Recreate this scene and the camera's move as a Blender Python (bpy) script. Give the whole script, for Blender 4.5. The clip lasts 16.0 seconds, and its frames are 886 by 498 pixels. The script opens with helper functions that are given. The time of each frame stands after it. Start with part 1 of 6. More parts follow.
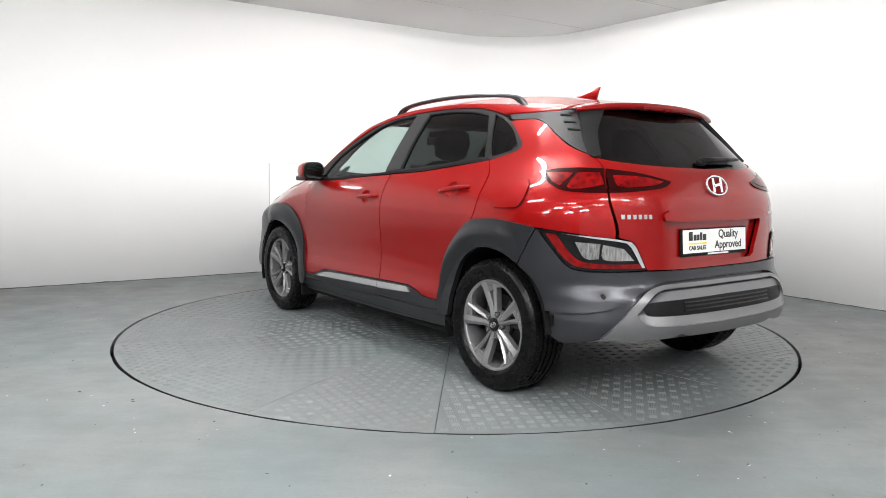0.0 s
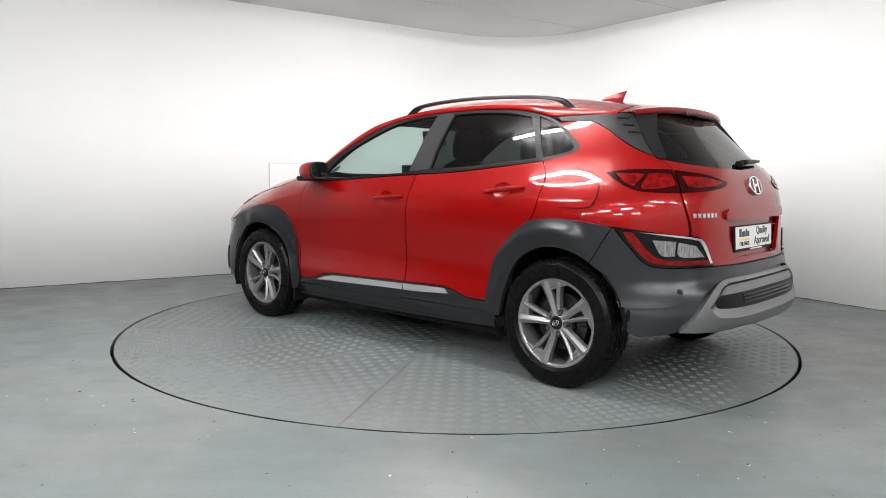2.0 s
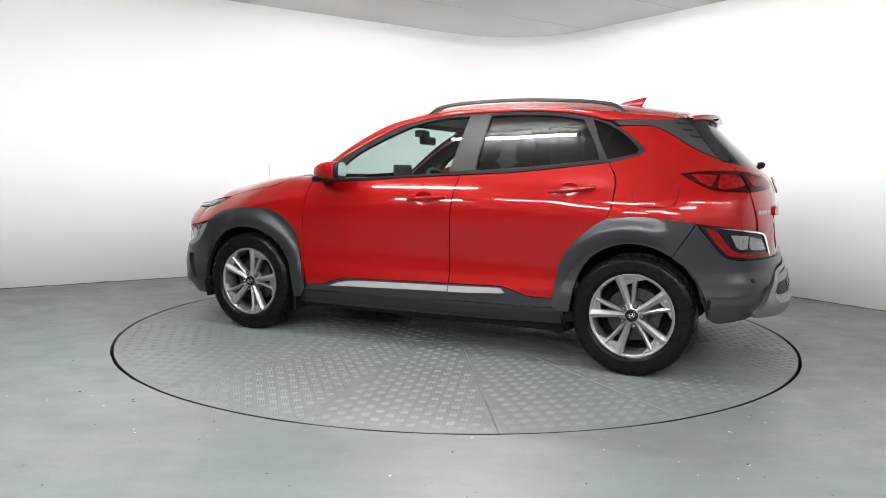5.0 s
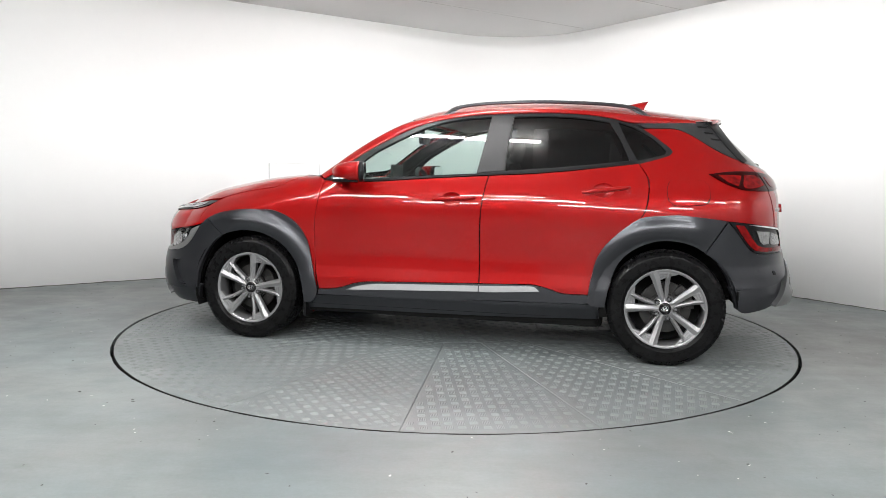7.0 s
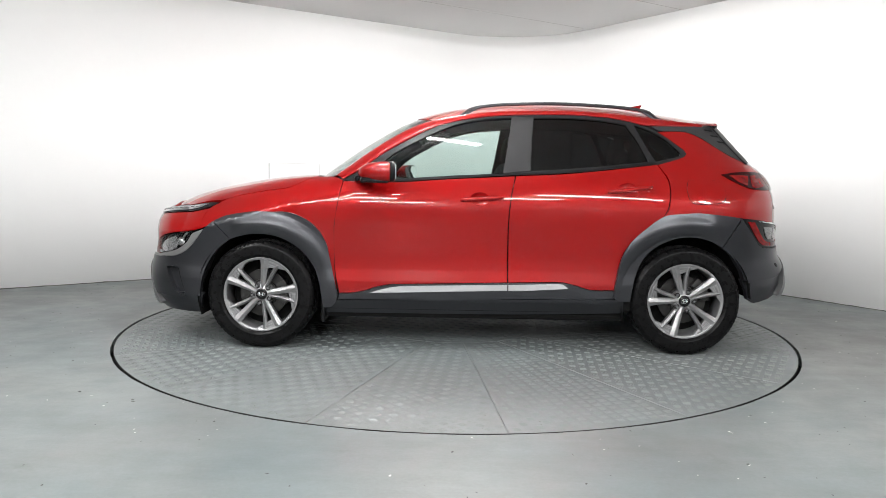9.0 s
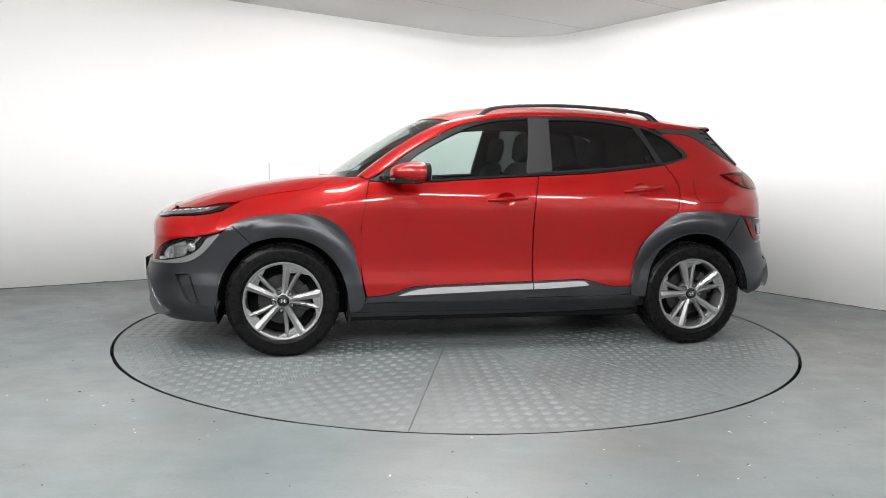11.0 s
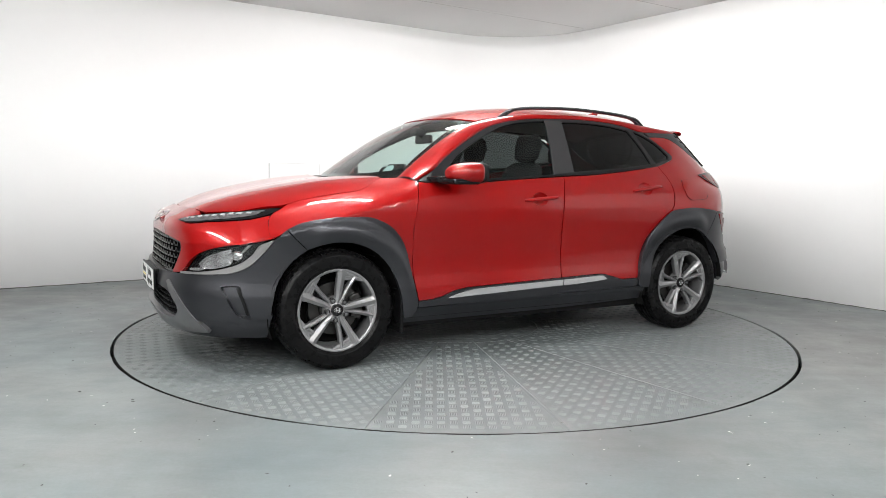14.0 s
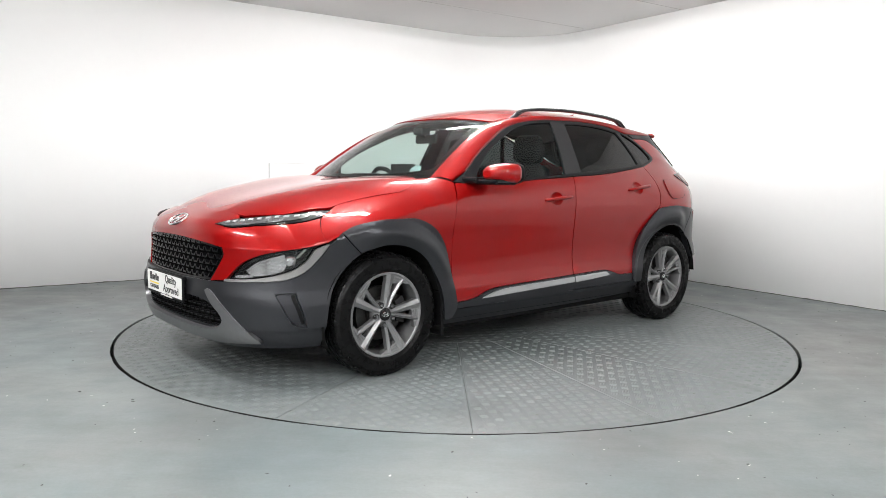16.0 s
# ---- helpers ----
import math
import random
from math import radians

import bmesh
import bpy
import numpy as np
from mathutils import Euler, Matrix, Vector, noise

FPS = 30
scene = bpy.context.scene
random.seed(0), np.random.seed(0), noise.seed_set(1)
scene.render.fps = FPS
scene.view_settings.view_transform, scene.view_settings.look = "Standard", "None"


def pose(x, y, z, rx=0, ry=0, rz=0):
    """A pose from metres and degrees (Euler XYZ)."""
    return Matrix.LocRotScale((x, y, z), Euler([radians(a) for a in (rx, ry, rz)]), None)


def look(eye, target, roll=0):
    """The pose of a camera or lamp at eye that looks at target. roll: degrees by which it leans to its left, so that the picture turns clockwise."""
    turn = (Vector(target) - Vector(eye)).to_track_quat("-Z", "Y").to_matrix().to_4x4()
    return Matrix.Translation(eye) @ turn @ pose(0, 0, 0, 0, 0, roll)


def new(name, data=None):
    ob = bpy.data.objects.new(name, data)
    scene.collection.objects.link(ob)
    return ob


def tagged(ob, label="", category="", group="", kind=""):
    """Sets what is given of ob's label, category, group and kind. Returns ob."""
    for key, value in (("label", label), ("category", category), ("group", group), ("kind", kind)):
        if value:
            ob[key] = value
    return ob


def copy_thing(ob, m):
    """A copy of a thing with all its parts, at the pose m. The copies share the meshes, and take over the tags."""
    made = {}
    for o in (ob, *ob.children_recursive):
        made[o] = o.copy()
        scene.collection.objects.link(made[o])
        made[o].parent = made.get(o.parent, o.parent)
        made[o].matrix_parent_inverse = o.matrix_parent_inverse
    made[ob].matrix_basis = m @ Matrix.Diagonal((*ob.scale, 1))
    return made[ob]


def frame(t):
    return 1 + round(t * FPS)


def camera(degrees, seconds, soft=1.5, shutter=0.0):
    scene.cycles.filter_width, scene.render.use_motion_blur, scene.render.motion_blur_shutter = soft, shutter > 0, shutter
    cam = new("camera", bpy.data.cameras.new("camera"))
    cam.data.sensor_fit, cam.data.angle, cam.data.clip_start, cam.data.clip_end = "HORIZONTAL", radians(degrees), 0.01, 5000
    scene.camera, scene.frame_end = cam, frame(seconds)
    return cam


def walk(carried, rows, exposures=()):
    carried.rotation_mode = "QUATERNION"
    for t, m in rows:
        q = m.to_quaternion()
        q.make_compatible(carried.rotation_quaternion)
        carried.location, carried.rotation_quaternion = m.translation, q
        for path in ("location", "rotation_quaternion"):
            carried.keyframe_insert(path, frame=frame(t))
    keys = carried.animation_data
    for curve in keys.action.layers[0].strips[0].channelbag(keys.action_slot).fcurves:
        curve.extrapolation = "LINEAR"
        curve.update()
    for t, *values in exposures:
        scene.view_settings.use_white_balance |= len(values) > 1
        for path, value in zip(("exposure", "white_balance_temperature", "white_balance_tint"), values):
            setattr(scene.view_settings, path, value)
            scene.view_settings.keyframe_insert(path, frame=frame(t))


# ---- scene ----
from mathutils.geometry import delaunay_2d_cdt

# ---------------------------------------------------------------- camera
cam = camera(62.57, 16.0, soft=0.5)
EYE = Vector((0.0, -5.238, 1.086))
AIM = look(EYE, EYE + Vector((-0.01646, 0.99462, -0.10226)), 0.789)
walk(cam, [(0.0, AIM), (16.0, AIM)], [(0.0, 0.0), (1.6, 0.0), (1.95, -0.2), (2.25, -0.2), (2.8, -0.05), (3.2, 0.0), (16.0, 0.0)])

TURN_START, TURN_RATE = 126.90, 5.8832      # degrees, degrees a second

# ---------------------------------------------------------------- light
world = bpy.data.worlds.new("world")
scene.world = world
world.use_nodes = True
world.node_tree.nodes["Background"].inputs[0].default_value = (0.8, 0.85, 0.9, 1)
world.node_tree.nodes["Background"].inputs[1].default_value = 0.05
scene.view_settings.exposure = 0.0
CEILING = 2.82


# ---------------------------------------------------------------- materials
def material(name, colour, rough=0.5, metal=0.0, coat=0.0, bump=0.0, scale=60.0, vary=0.0, vary_scale=3.0, rough_vary=0.0, spec=0.5, stretch=(1, 1, 1), coat_ior=1.45):
    m = bpy.data.materials.new(name)
    m.use_nodes = True
    t = m.node_tree
    b = t.nodes["Principled BSDF"]
    b.inputs["Base Color"].default_value = (*colour, 1)
    b.inputs["Roughness"].default_value = rough
    b.inputs["Metallic"].default_value = metal
    b.inputs["Coat Weight"].default_value = coat
    b.inputs["Coat Roughness"].default_value = 0.012
    b.inputs["Specular IOR Level"].default_value = spec
    b.inputs["Coat IOR"].default_value = coat_ior
    tc = t.nodes.new("ShaderNodeTexCoord")
    mp = t.nodes.new("ShaderNodeMapping")
    mp.inputs["Scale"].default_value = stretch
    t.links.new(tc.outputs["Object"], mp.inputs["Vector"])

    def noise_node(s, detail=4.0):
        n = t.nodes.new("ShaderNodeTexNoise")
        n.inputs["Scale"].default_value = s
        n.inputs["Detail"].default_value = detail
        t.links.new(mp.outputs["Vector"], n.inputs["Vector"])
        return n
    if vary:
        a, c = noise_node(vary_scale), noise_node(vary_scale * 11)
        mul = t.nodes.new("ShaderNodeMath")
        mul.operation = "MULTIPLY_ADD"
        t.links.new(c.outputs[0], mul.inputs[0])
        mul.inputs[1].default_value = 0.4
        t.links.new(a.outputs[0], mul.inputs[2])
        r = t.nodes.new("ShaderNodeMapRange")
        r.inputs["From Min"].default_value, r.inputs["From Max"].default_value = 0.45, 0.95
        r.inputs["To Min"].default_value, r.inputs["To Max"].default_value = 1 - vary, 1 + vary
        t.links.new(mul.outputs[0], r.inputs["Value"])
        mixer = t.nodes.new("ShaderNodeVectorMath")
        mixer.operation = "SCALE"
        mixer.inputs[0].default_value = colour
        t.links.new(r.outputs[0], mixer.inputs["Scale"])
        t.links.new(mixer.outputs[0], b.inputs["Base Color"])
    if rough_vary:
        n = noise_node(vary_scale * 2.3)
        r = t.nodes.new("ShaderNodeMapRange")
        r.inputs["From Min"].default_value, r.inputs["From Max"].default_value = 0.3, 0.7
        r.inputs["To Min"].default_value, r.inputs["To Max"].default_value = rough - rough_vary, rough + rough_vary
        t.links.new(n.outputs[0], r.inputs["Value"])
        t.links.new(r.outputs[0], b.inputs["Roughness"])
    if bump:
        n = noise_node(scale, 3.0)
        bp = t.nodes.new("ShaderNodeBump")
        bp.inputs["Strength"].default_value = bump
        bp.inputs["Distance"].default_value = 0.01
        t.links.new(n.outputs[0], bp.inputs["Height"])
        t.links.new(bp.outputs[0], b.inputs["Normal"])
    return m


def worn_floor(name, cool, warm, rough):
    """Floor paint in two tones that drift into one another, with scuffs, grime and fine speckle."""
    m = bpy.data.materials.new(name)
    m.use_nodes = True
    t = m.node_tree
    b = t.nodes["Principled BSDF"]
    tc = t.nodes.new("ShaderNodeTexCoord")

    def field(scale, detail, lo, hi, out_lo, out_hi, stretch=(1, 1, 1), turn=0.0):
        mp = t.nodes.new("ShaderNodeMapping")
        mp.inputs["Scale"].default_value = stretch
        mp.inputs["Rotation"].default_value = (0, 0, turn)
        t.links.new(tc.outputs["Object"], mp.inputs["Vector"])
        n = t.nodes.new("ShaderNodeTexNoise")
        n.inputs["Scale"].default_value, n.inputs["Detail"].default_value = scale, detail
        n.inputs["Roughness"].default_value = 0.62
        t.links.new(mp.outputs[0], n.inputs["Vector"])
        r = t.nodes.new("ShaderNodeMapRange")
        for key, v in (("From Min", lo), ("From Max", hi), ("To Min", out_lo), ("To Max", out_hi)):
            r.inputs[key].default_value = v
        t.links.new(n.outputs[0], r.inputs["Value"])
        return r.outputs[0]

    def times(p, q):
        n = t.nodes.new("ShaderNodeMath")
        n.operation = "MULTIPLY"
        t.links.new(p, n.inputs[0])
        t.links.new(q, n.inputs[1])
        return n.outputs[0]
    blend = t.nodes.new("ShaderNodeMix")
    blend.data_type = "RGBA"
    blend.inputs[6].default_value, blend.inputs[7].default_value = (*cool, 1), (*warm, 1)
    t.links.new(field(0.55, 5, 0.36, 0.64, 0.0, 1.0), blend.inputs[0])
    cloud = field(1.6, 6, 0.3, 0.7, 0.90, 1.10)
    scuff = field(7.0, 8, 0.30, 0.70, 0.92, 1.08, (0.35, 1.6, 1), 0.5)
    grime = field(4.2, 9, 0.62, 0.74, 1.0, 0.80)
    speck = field(60.0, 3, 0.30, 0.70, 0.94, 1.06)
    scale = t.nodes.new("ShaderNodeVectorMath")
    scale.operation = "SCALE"
    t.links.new(blend.outputs[2], scale.inputs[0])
    t.links.new(times(times(cloud, scuff), times(grime, speck)), scale.inputs["Scale"])
    t.links.new(scale.outputs[0], b.inputs["Base Color"])
    t.links.new(field(3.0, 7, 0.3, 0.7, rough - 0.09, rough + 0.10), b.inputs["Roughness"])
    bp = t.nodes.new("ShaderNodeBump")
    bp.inputs["Strength"].default_value, bp.inputs["Distance"].default_value = 0.10, 0.01
    t.links.new(field(11.0, 6, 0.0, 1.0, 0.0, 1.0, (0.5, 1.4, 1), 0.5), bp.inputs["Height"])
    t.links.new(bp.outputs[0], b.inputs["Normal"])
    return m


def pane_material(name, tint, gloss_rough=0.0):
    """A thin pane: tinted see-through, with a mirror gloss by Fresnel."""
    m = bpy.data.materials.new(name)
    m.use_nodes = True
    t = m.node_tree
    t.nodes.clear()
    out = t.nodes.new("ShaderNodeOutputMaterial")
    mixer = t.nodes.new("ShaderNodeMixShader")
    clear = t.nodes.new("ShaderNodeBsdfTransparent")
    clear.inputs[0].default_value = (*tint, 1)
    shine = t.nodes.new("ShaderNodeBsdfGlossy")
    shine.inputs["Roughness"].default_value = gloss_rough
    f = t.nodes.new("ShaderNodeLayerWeight")
    f.inputs[0].default_value = 0.5
    p = t.nodes.new("ShaderNodeMath")
    p.operation = "POWER"
    p.inputs[1].default_value = 5.0
    t.links.new(f.outputs["Facing"], p.inputs[0])
    k = t.nodes.new("ShaderNodeMath")
    k.operation = "MULTIPLY_ADD"
    k.inputs[1].default_value, k.inputs[2].default_value = 0.92, 0.048
    t.links.new(p.outputs[0], k.inputs[0])
    t.links.new(k.outputs[0], mixer.inputs[0])
    t.links.new(clear.outputs[0], mixer.inputs[1])
    t.links.new(shine.outputs[0], mixer.inputs[2])
    t.links.new(mixer.outputs[0], out.inputs[0])
    return m


def glow_material(name, colour, strength):
    m = bpy.data.materials.new(name)
    m.use_nodes = True
    b = m.node_tree.nodes["Principled BSDF"]
    b.inputs["Base Color"].default_value = (0.8, 0.8, 0.8, 1)
    b.inputs["Emission Color"].default_value = (*colour, 1)
    b.inputs["Emission Strength"].default_value = strength
    return m


WALL_PAINT = material("wall_paint", (0.86, 0.855, 0.85), 0.75, bump=0.05, scale=25, vary=0.012, vary_scale=1.2)
CEIL_PAINT = material("ceiling_paint", (0.70, 0.695, 0.69), 0.8, bump=0.03, scale=30, vary=0.015, vary_scale=1.0)
FLOOR_PAINT = worn_floor("floor_paint", (0.120, 0.143, 0.146), (0.142, 0.146, 0.142), 0.40)
PLATE_PAINT = worn_floor("painted_tread_plate", (0.124, 0.143, 0.146), (0.137, 0.145, 0.143), 0.46)
GAP_BLACK = material("gap_black", (0.008, 0.008, 0.008), 0.9, spec=0.05)
RED = material("red_metallic_paint", (0.205, 0.0011, 0.0011), 0.40, metal=0.25, coat=1.0, spec=0.05, vary=0.03, vary_scale=300, coat_ior=1.42)
CLAD = material("grey_cladding", (0.039, 0.0403, 0.0447), 0.29, metal=0.72, vary=0.015, vary_scale=40)
BLACK = material("black_plastic", (0.006, 0.006, 0.0065), 0.42, spec=0.10, bump=0.02, scale=400, vary=0.1, vary_scale=8)
GLOSS_BLACK = material("gloss_black", (0.004, 0.004, 0.0045), 0.08, spec=0.28)
FRAME_BLACK = material("window_frame_black", (0.012, 0.0123, 0.013), 0.35, spec=0.15, vary=0.05, vary_scale=10)
SILVER = material("silver_paint", (0.180, 0.181, 0.185), 0.33, metal=0.75, vary=0.03, vary_scale=60)
TRIM_SILVER = material("bright_satin_trim", (0.47, 0.47, 0.475), 0.22, metal=0.6, vary=0.02, vary_scale=60)
CHROME = material("chrome", (0.85, 0.86, 0.87), 0.06, metal=1.0)
ALLOY = material("alloy_silver", (0.22, 0.22, 0.224), 0.34, metal=0.65, coat=0.2, vary=0.03, vary_scale=80)
ALLOY_DARK = material("alloy_grey_pocket", (0.17, 0.17, 0.175), 0.42, metal=0.6)
TYRE = material("tyre_rubber", (0.0035, 0.0035, 0.0037), 0.30, spec=0.10, bump=0.02, scale=120, vary=0.2, vary_scale=12, rough_vary=0.1)
STEEL = material("brake_steel", (0.040, 0.039, 0.038), 0.4, metal=0.9, vary=0.2, vary_scale=20)
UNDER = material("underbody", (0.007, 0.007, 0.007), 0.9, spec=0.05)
CLOTH = material("seat_cloth", (0.010, 0.010, 0.011), 0.9, spec=0.1, bump=0.2, scale=300, vary=0.15, vary_scale=20)
LINER = material("headliner", (0.18, 0.176, 0.172), 0.9, bump=0.05, scale=300)
DASH = material("dashboard_plastic", (0.02, 0.02, 0.021), 0.6, bump=0.05, scale=200)
GLASS = pane_material("green_tinted_glass", (0.70, 0.80, 0.77))
DARK_GLASS = pane_material("privacy_glass", (0.050, 0.056, 0.058))
LENS = pane_material("clear_lens", (0.93, 0.93, 0.93))
RED_LENS = material("red_lamp_lens", (0.12, 0.0014, 0.0018), 0.10, spec=0.25, vary=0.7, vary_scale=28)
DEEP_RED_LENS = material("deep_red_lamp_lens", (0.016, 0.0006, 0.0007), 0.06, spec=0.2)
LAMP_WHITE = material("lamp_reflector", (0.58, 0.58, 0.59), 0.18, metal=0.85, bump=0.5, scale=30, vary=0.4, vary_scale=18)
WHITE_LENS = material("white_lamp_lens", (0.20, 0.20, 0.20), 0.2, metal=0.55, coat=1.0, vary=0.55, vary_scale=26, bump=0.5, scale=90, stretch=(1, 6, 1))
PLATE_WHITE = material("number_plate_white", (0.66, 0.66, 0.645), 0.35, vary=0.02, vary_scale=10)
INK = material("plate_ink", (0.015, 0.015, 0.016), 0.5)
YELLOW = material("plate_yellow", (0.80, 0.62, 0.03), 0.5)
MIRROR = material("mirror_glass", (0.85, 0.87, 0.88), 0.01, metal=1.0)
PILLAR = material("satin_pillar_black", (0.024, 0.024, 0.025), 0.42, spec=0.15, vary=0.06, vary_scale=10)
DAY_WHITE = material("day_lamp_white", (0.075, 0.077, 0.080), 0.2, metal=0.3, coat=1.0, vary=0.4, vary_scale=30)
# dark tone for an unseen wall, chosen to cut light bounced onto the car
BOUNCE_CUT_WALL = material("bounce_cut_wall_dark", (0.085, 0.085, 0.088), 0.8, bump=0.05, scale=25, vary=0.05, vary_scale=1.2)
SEAM = material("seam_dirt", (0.10, 0.098, 0.092), 0.9, spec=0.1, vary=0.5, vary_scale=6)
LAMP_TRIM = material("satin_lamp_trim", (0.27, 0.266, 0.262), 0.32, metal=0.7, vary=0.02, vary_scale=60)
STICKER = material("sticker_blue", (0.22, 0.28, 0.28), 0.5, vary=0.4, vary_scale=60)
GREY_WALL = material("grey_wall_paint", (0.34, 0.34, 0.345), 0.8, bump=0.05, scale=25, vary=0.05, vary_scale=1.2)


# ---------------------------------------------------------------- mesh helpers
def part(name, bm, mat, parent, label="", smooth=False):
    """Link a bmesh as one mesh; where it carries its surface's own normals, shade by them."""
    me = bpy.data.meshes.new(name)
    lay = bm.verts.layers.float_vector.get("surface_normal")
    true_normals = [v[lay].copy() for v in bm.verts] if lay is not None else []
    bm.to_mesh(me)
    bm.free()
    if smooth:
        me.shade_smooth()
    if lay is not None:
        me.normals_split_custom_set_from_vertices(true_normals)
    for mm in (mat if isinstance(mat, (list, tuple)) else [mat]):
        me.materials.append(mm)
    ob = new(name, me)
    ob.parent = parent
    return tagged(ob, label)


def thing(name, label, category, group="", kind="", m=None):
    ob = new(name)
    ob.empty_display_size = 0.1
    if m:
        ob.matrix_basis = m
    return tagged(ob, label, category, group, kind)


def box(bm, lo, hi, bevel=0.0, m=None, segments=2):
    r = bmesh.ops.create_cube(bm, size=1.0)
    vs = r["verts"]
    for v in vs:
        v.co = Vector([lo[i] + (v.co[i] + 0.5) * (hi[i] - lo[i]) for i in range(3)])
    if bevel:
        es = list({e for v in vs for e in v.link_edges})
        r = bmesh.ops.bevel(bm, geom=es, offset=bevel, segments=segments, affect="EDGES", profile=0.5)
        vs = list({v for f in r["faces"] for v in f.verts} | {v for v in vs if v.is_valid})
    if m:
        for v in vs:
            v.co = m @ v.co
    return vs


def ring_mesh(bm, rings, closed=True, cap=False):
    """Skin a list of rings of points."""
    made = [[bm.verts.new(p) for p in r] for r in rings]
    for a, b in zip(made, made[1:]):
        n = len(a)
        for i in range(n if closed else n - 1):
            j = (i + 1) % n
            bm.faces.new((a[i], a[j], b[j], b[i]))
    if cap:
        bm.faces.new(list(reversed(made[0])))
        bm.faces.new(made[-1])
    return made


def tube(bm, path, radius, sides=8, cap=True, squash=1.0):
    rings = []
    for i, p in enumerate(path):
        p = Vector(p)
        d = (Vector(path[min(i + 1, len(path) - 1)]) - Vector(path[max(i - 1, 0)])).normalized()
        u = d.cross(Vector((0, 0, 1)))
        u = u.normalized() if u.length > 0.01 else Vector((1, 0, 0))
        w = u.cross(d).normalized()
        r = radius[i] if isinstance(radius, (list, tuple)) else radius
        rings.append([p + u * (r * math.cos(2 * math.pi * k / sides)) + w * (r * squash * math.sin(2 * math.pi * k / sides)) for k in range(sides)])
    ring_mesh(bm, rings, True, cap)


def lathe(bm, profile, sides=48, axis=1, centre=(0, 0, 0), closed=False):
    """Turn (radius, height) pairs round an axis through centre."""
    rings = []
    for k in range(sides):
        a = 2 * math.pi * k / sides
        row = []
        for r, h in profile:
            p = [0.0, 0.0, 0.0]
            p[axis] = h
            p[(axis + 1) % 3] = r * math.cos(a)
            p[(axis + 2) % 3] = r * math.sin(a)
            row.append(Vector(p) + Vector(centre))
        rings.append(row)
    rings.append(rings[0])
    made = [[bm.verts.new(p) for p in r] for r in rings[:-1]]
    made.append(made[0])
    for a, b in zip(made, made[1:]):
        n = len(profile)
        for i in range(n if closed else n - 1):
            j = (i + 1) % n
            bm.faces.new((a[i], a[j], b[j], b[i]))


def smooth_run(points, step=0.02):
    """Points along a smooth open curve through the given ones."""
    pts = [Vector((p[0], p[1])) for p in points]
    if len(pts) == 2:
        n = max(1, int((pts[1] - pts[0]).length / step))
        return [pts[0].lerp(pts[1], i / n) for i in range(n + 1)]
    ext = [pts[0] * 2 - pts[1]] + pts + [pts[-1] * 2 - pts[-2]]
    out = [pts[0]]
    for i in range(1, len(ext) - 2):
        a, b, c, d = ext[i - 1:i + 3]
        n = max(1, int((c - b).length / step))
        for k in range(1, n + 1):
            t = k / n
            out.append(0.5 * ((2 * b) + (c - a) * t + (2 * a - 5 * b + 4 * c - d) * t * t + (3 * b - a - 3 * c + d) * t**3))
    return out


def outline(*runs, step=0.02):
    """A closed outline of smooth runs that meet in corners; each run starts where the one before ends."""
    out = []
    last = None
    for i, r in enumerate(runs):
        r = list(r)
        if last is not None:
            r = [last] + r
        if i == len(runs) - 1:
            r = r + [runs[0][0]]
        out += smooth_run(r, step)[:-1]
        last = r[-1]
    clean = [out[0]]
    for p in out[1:]:
        if (p - clean[-1]).length > 1e-4:
            clean.append(p)
    if (clean[0] - clean[-1]).length < 1e-4:
        clean.pop()
    return clean


def within(poly, p):
    inside, j = False, len(poly) - 1
    for i in range(len(poly)):
        a, b = poly[i], poly[j]
        if (a[1] > p[1]) != (b[1] > p[1]) and p[0] < (b[0] - a[0]) * (p[1] - a[1]) / (b[1] - a[1]) + a[0]:
            inside = not inside
        j = i
    return inside


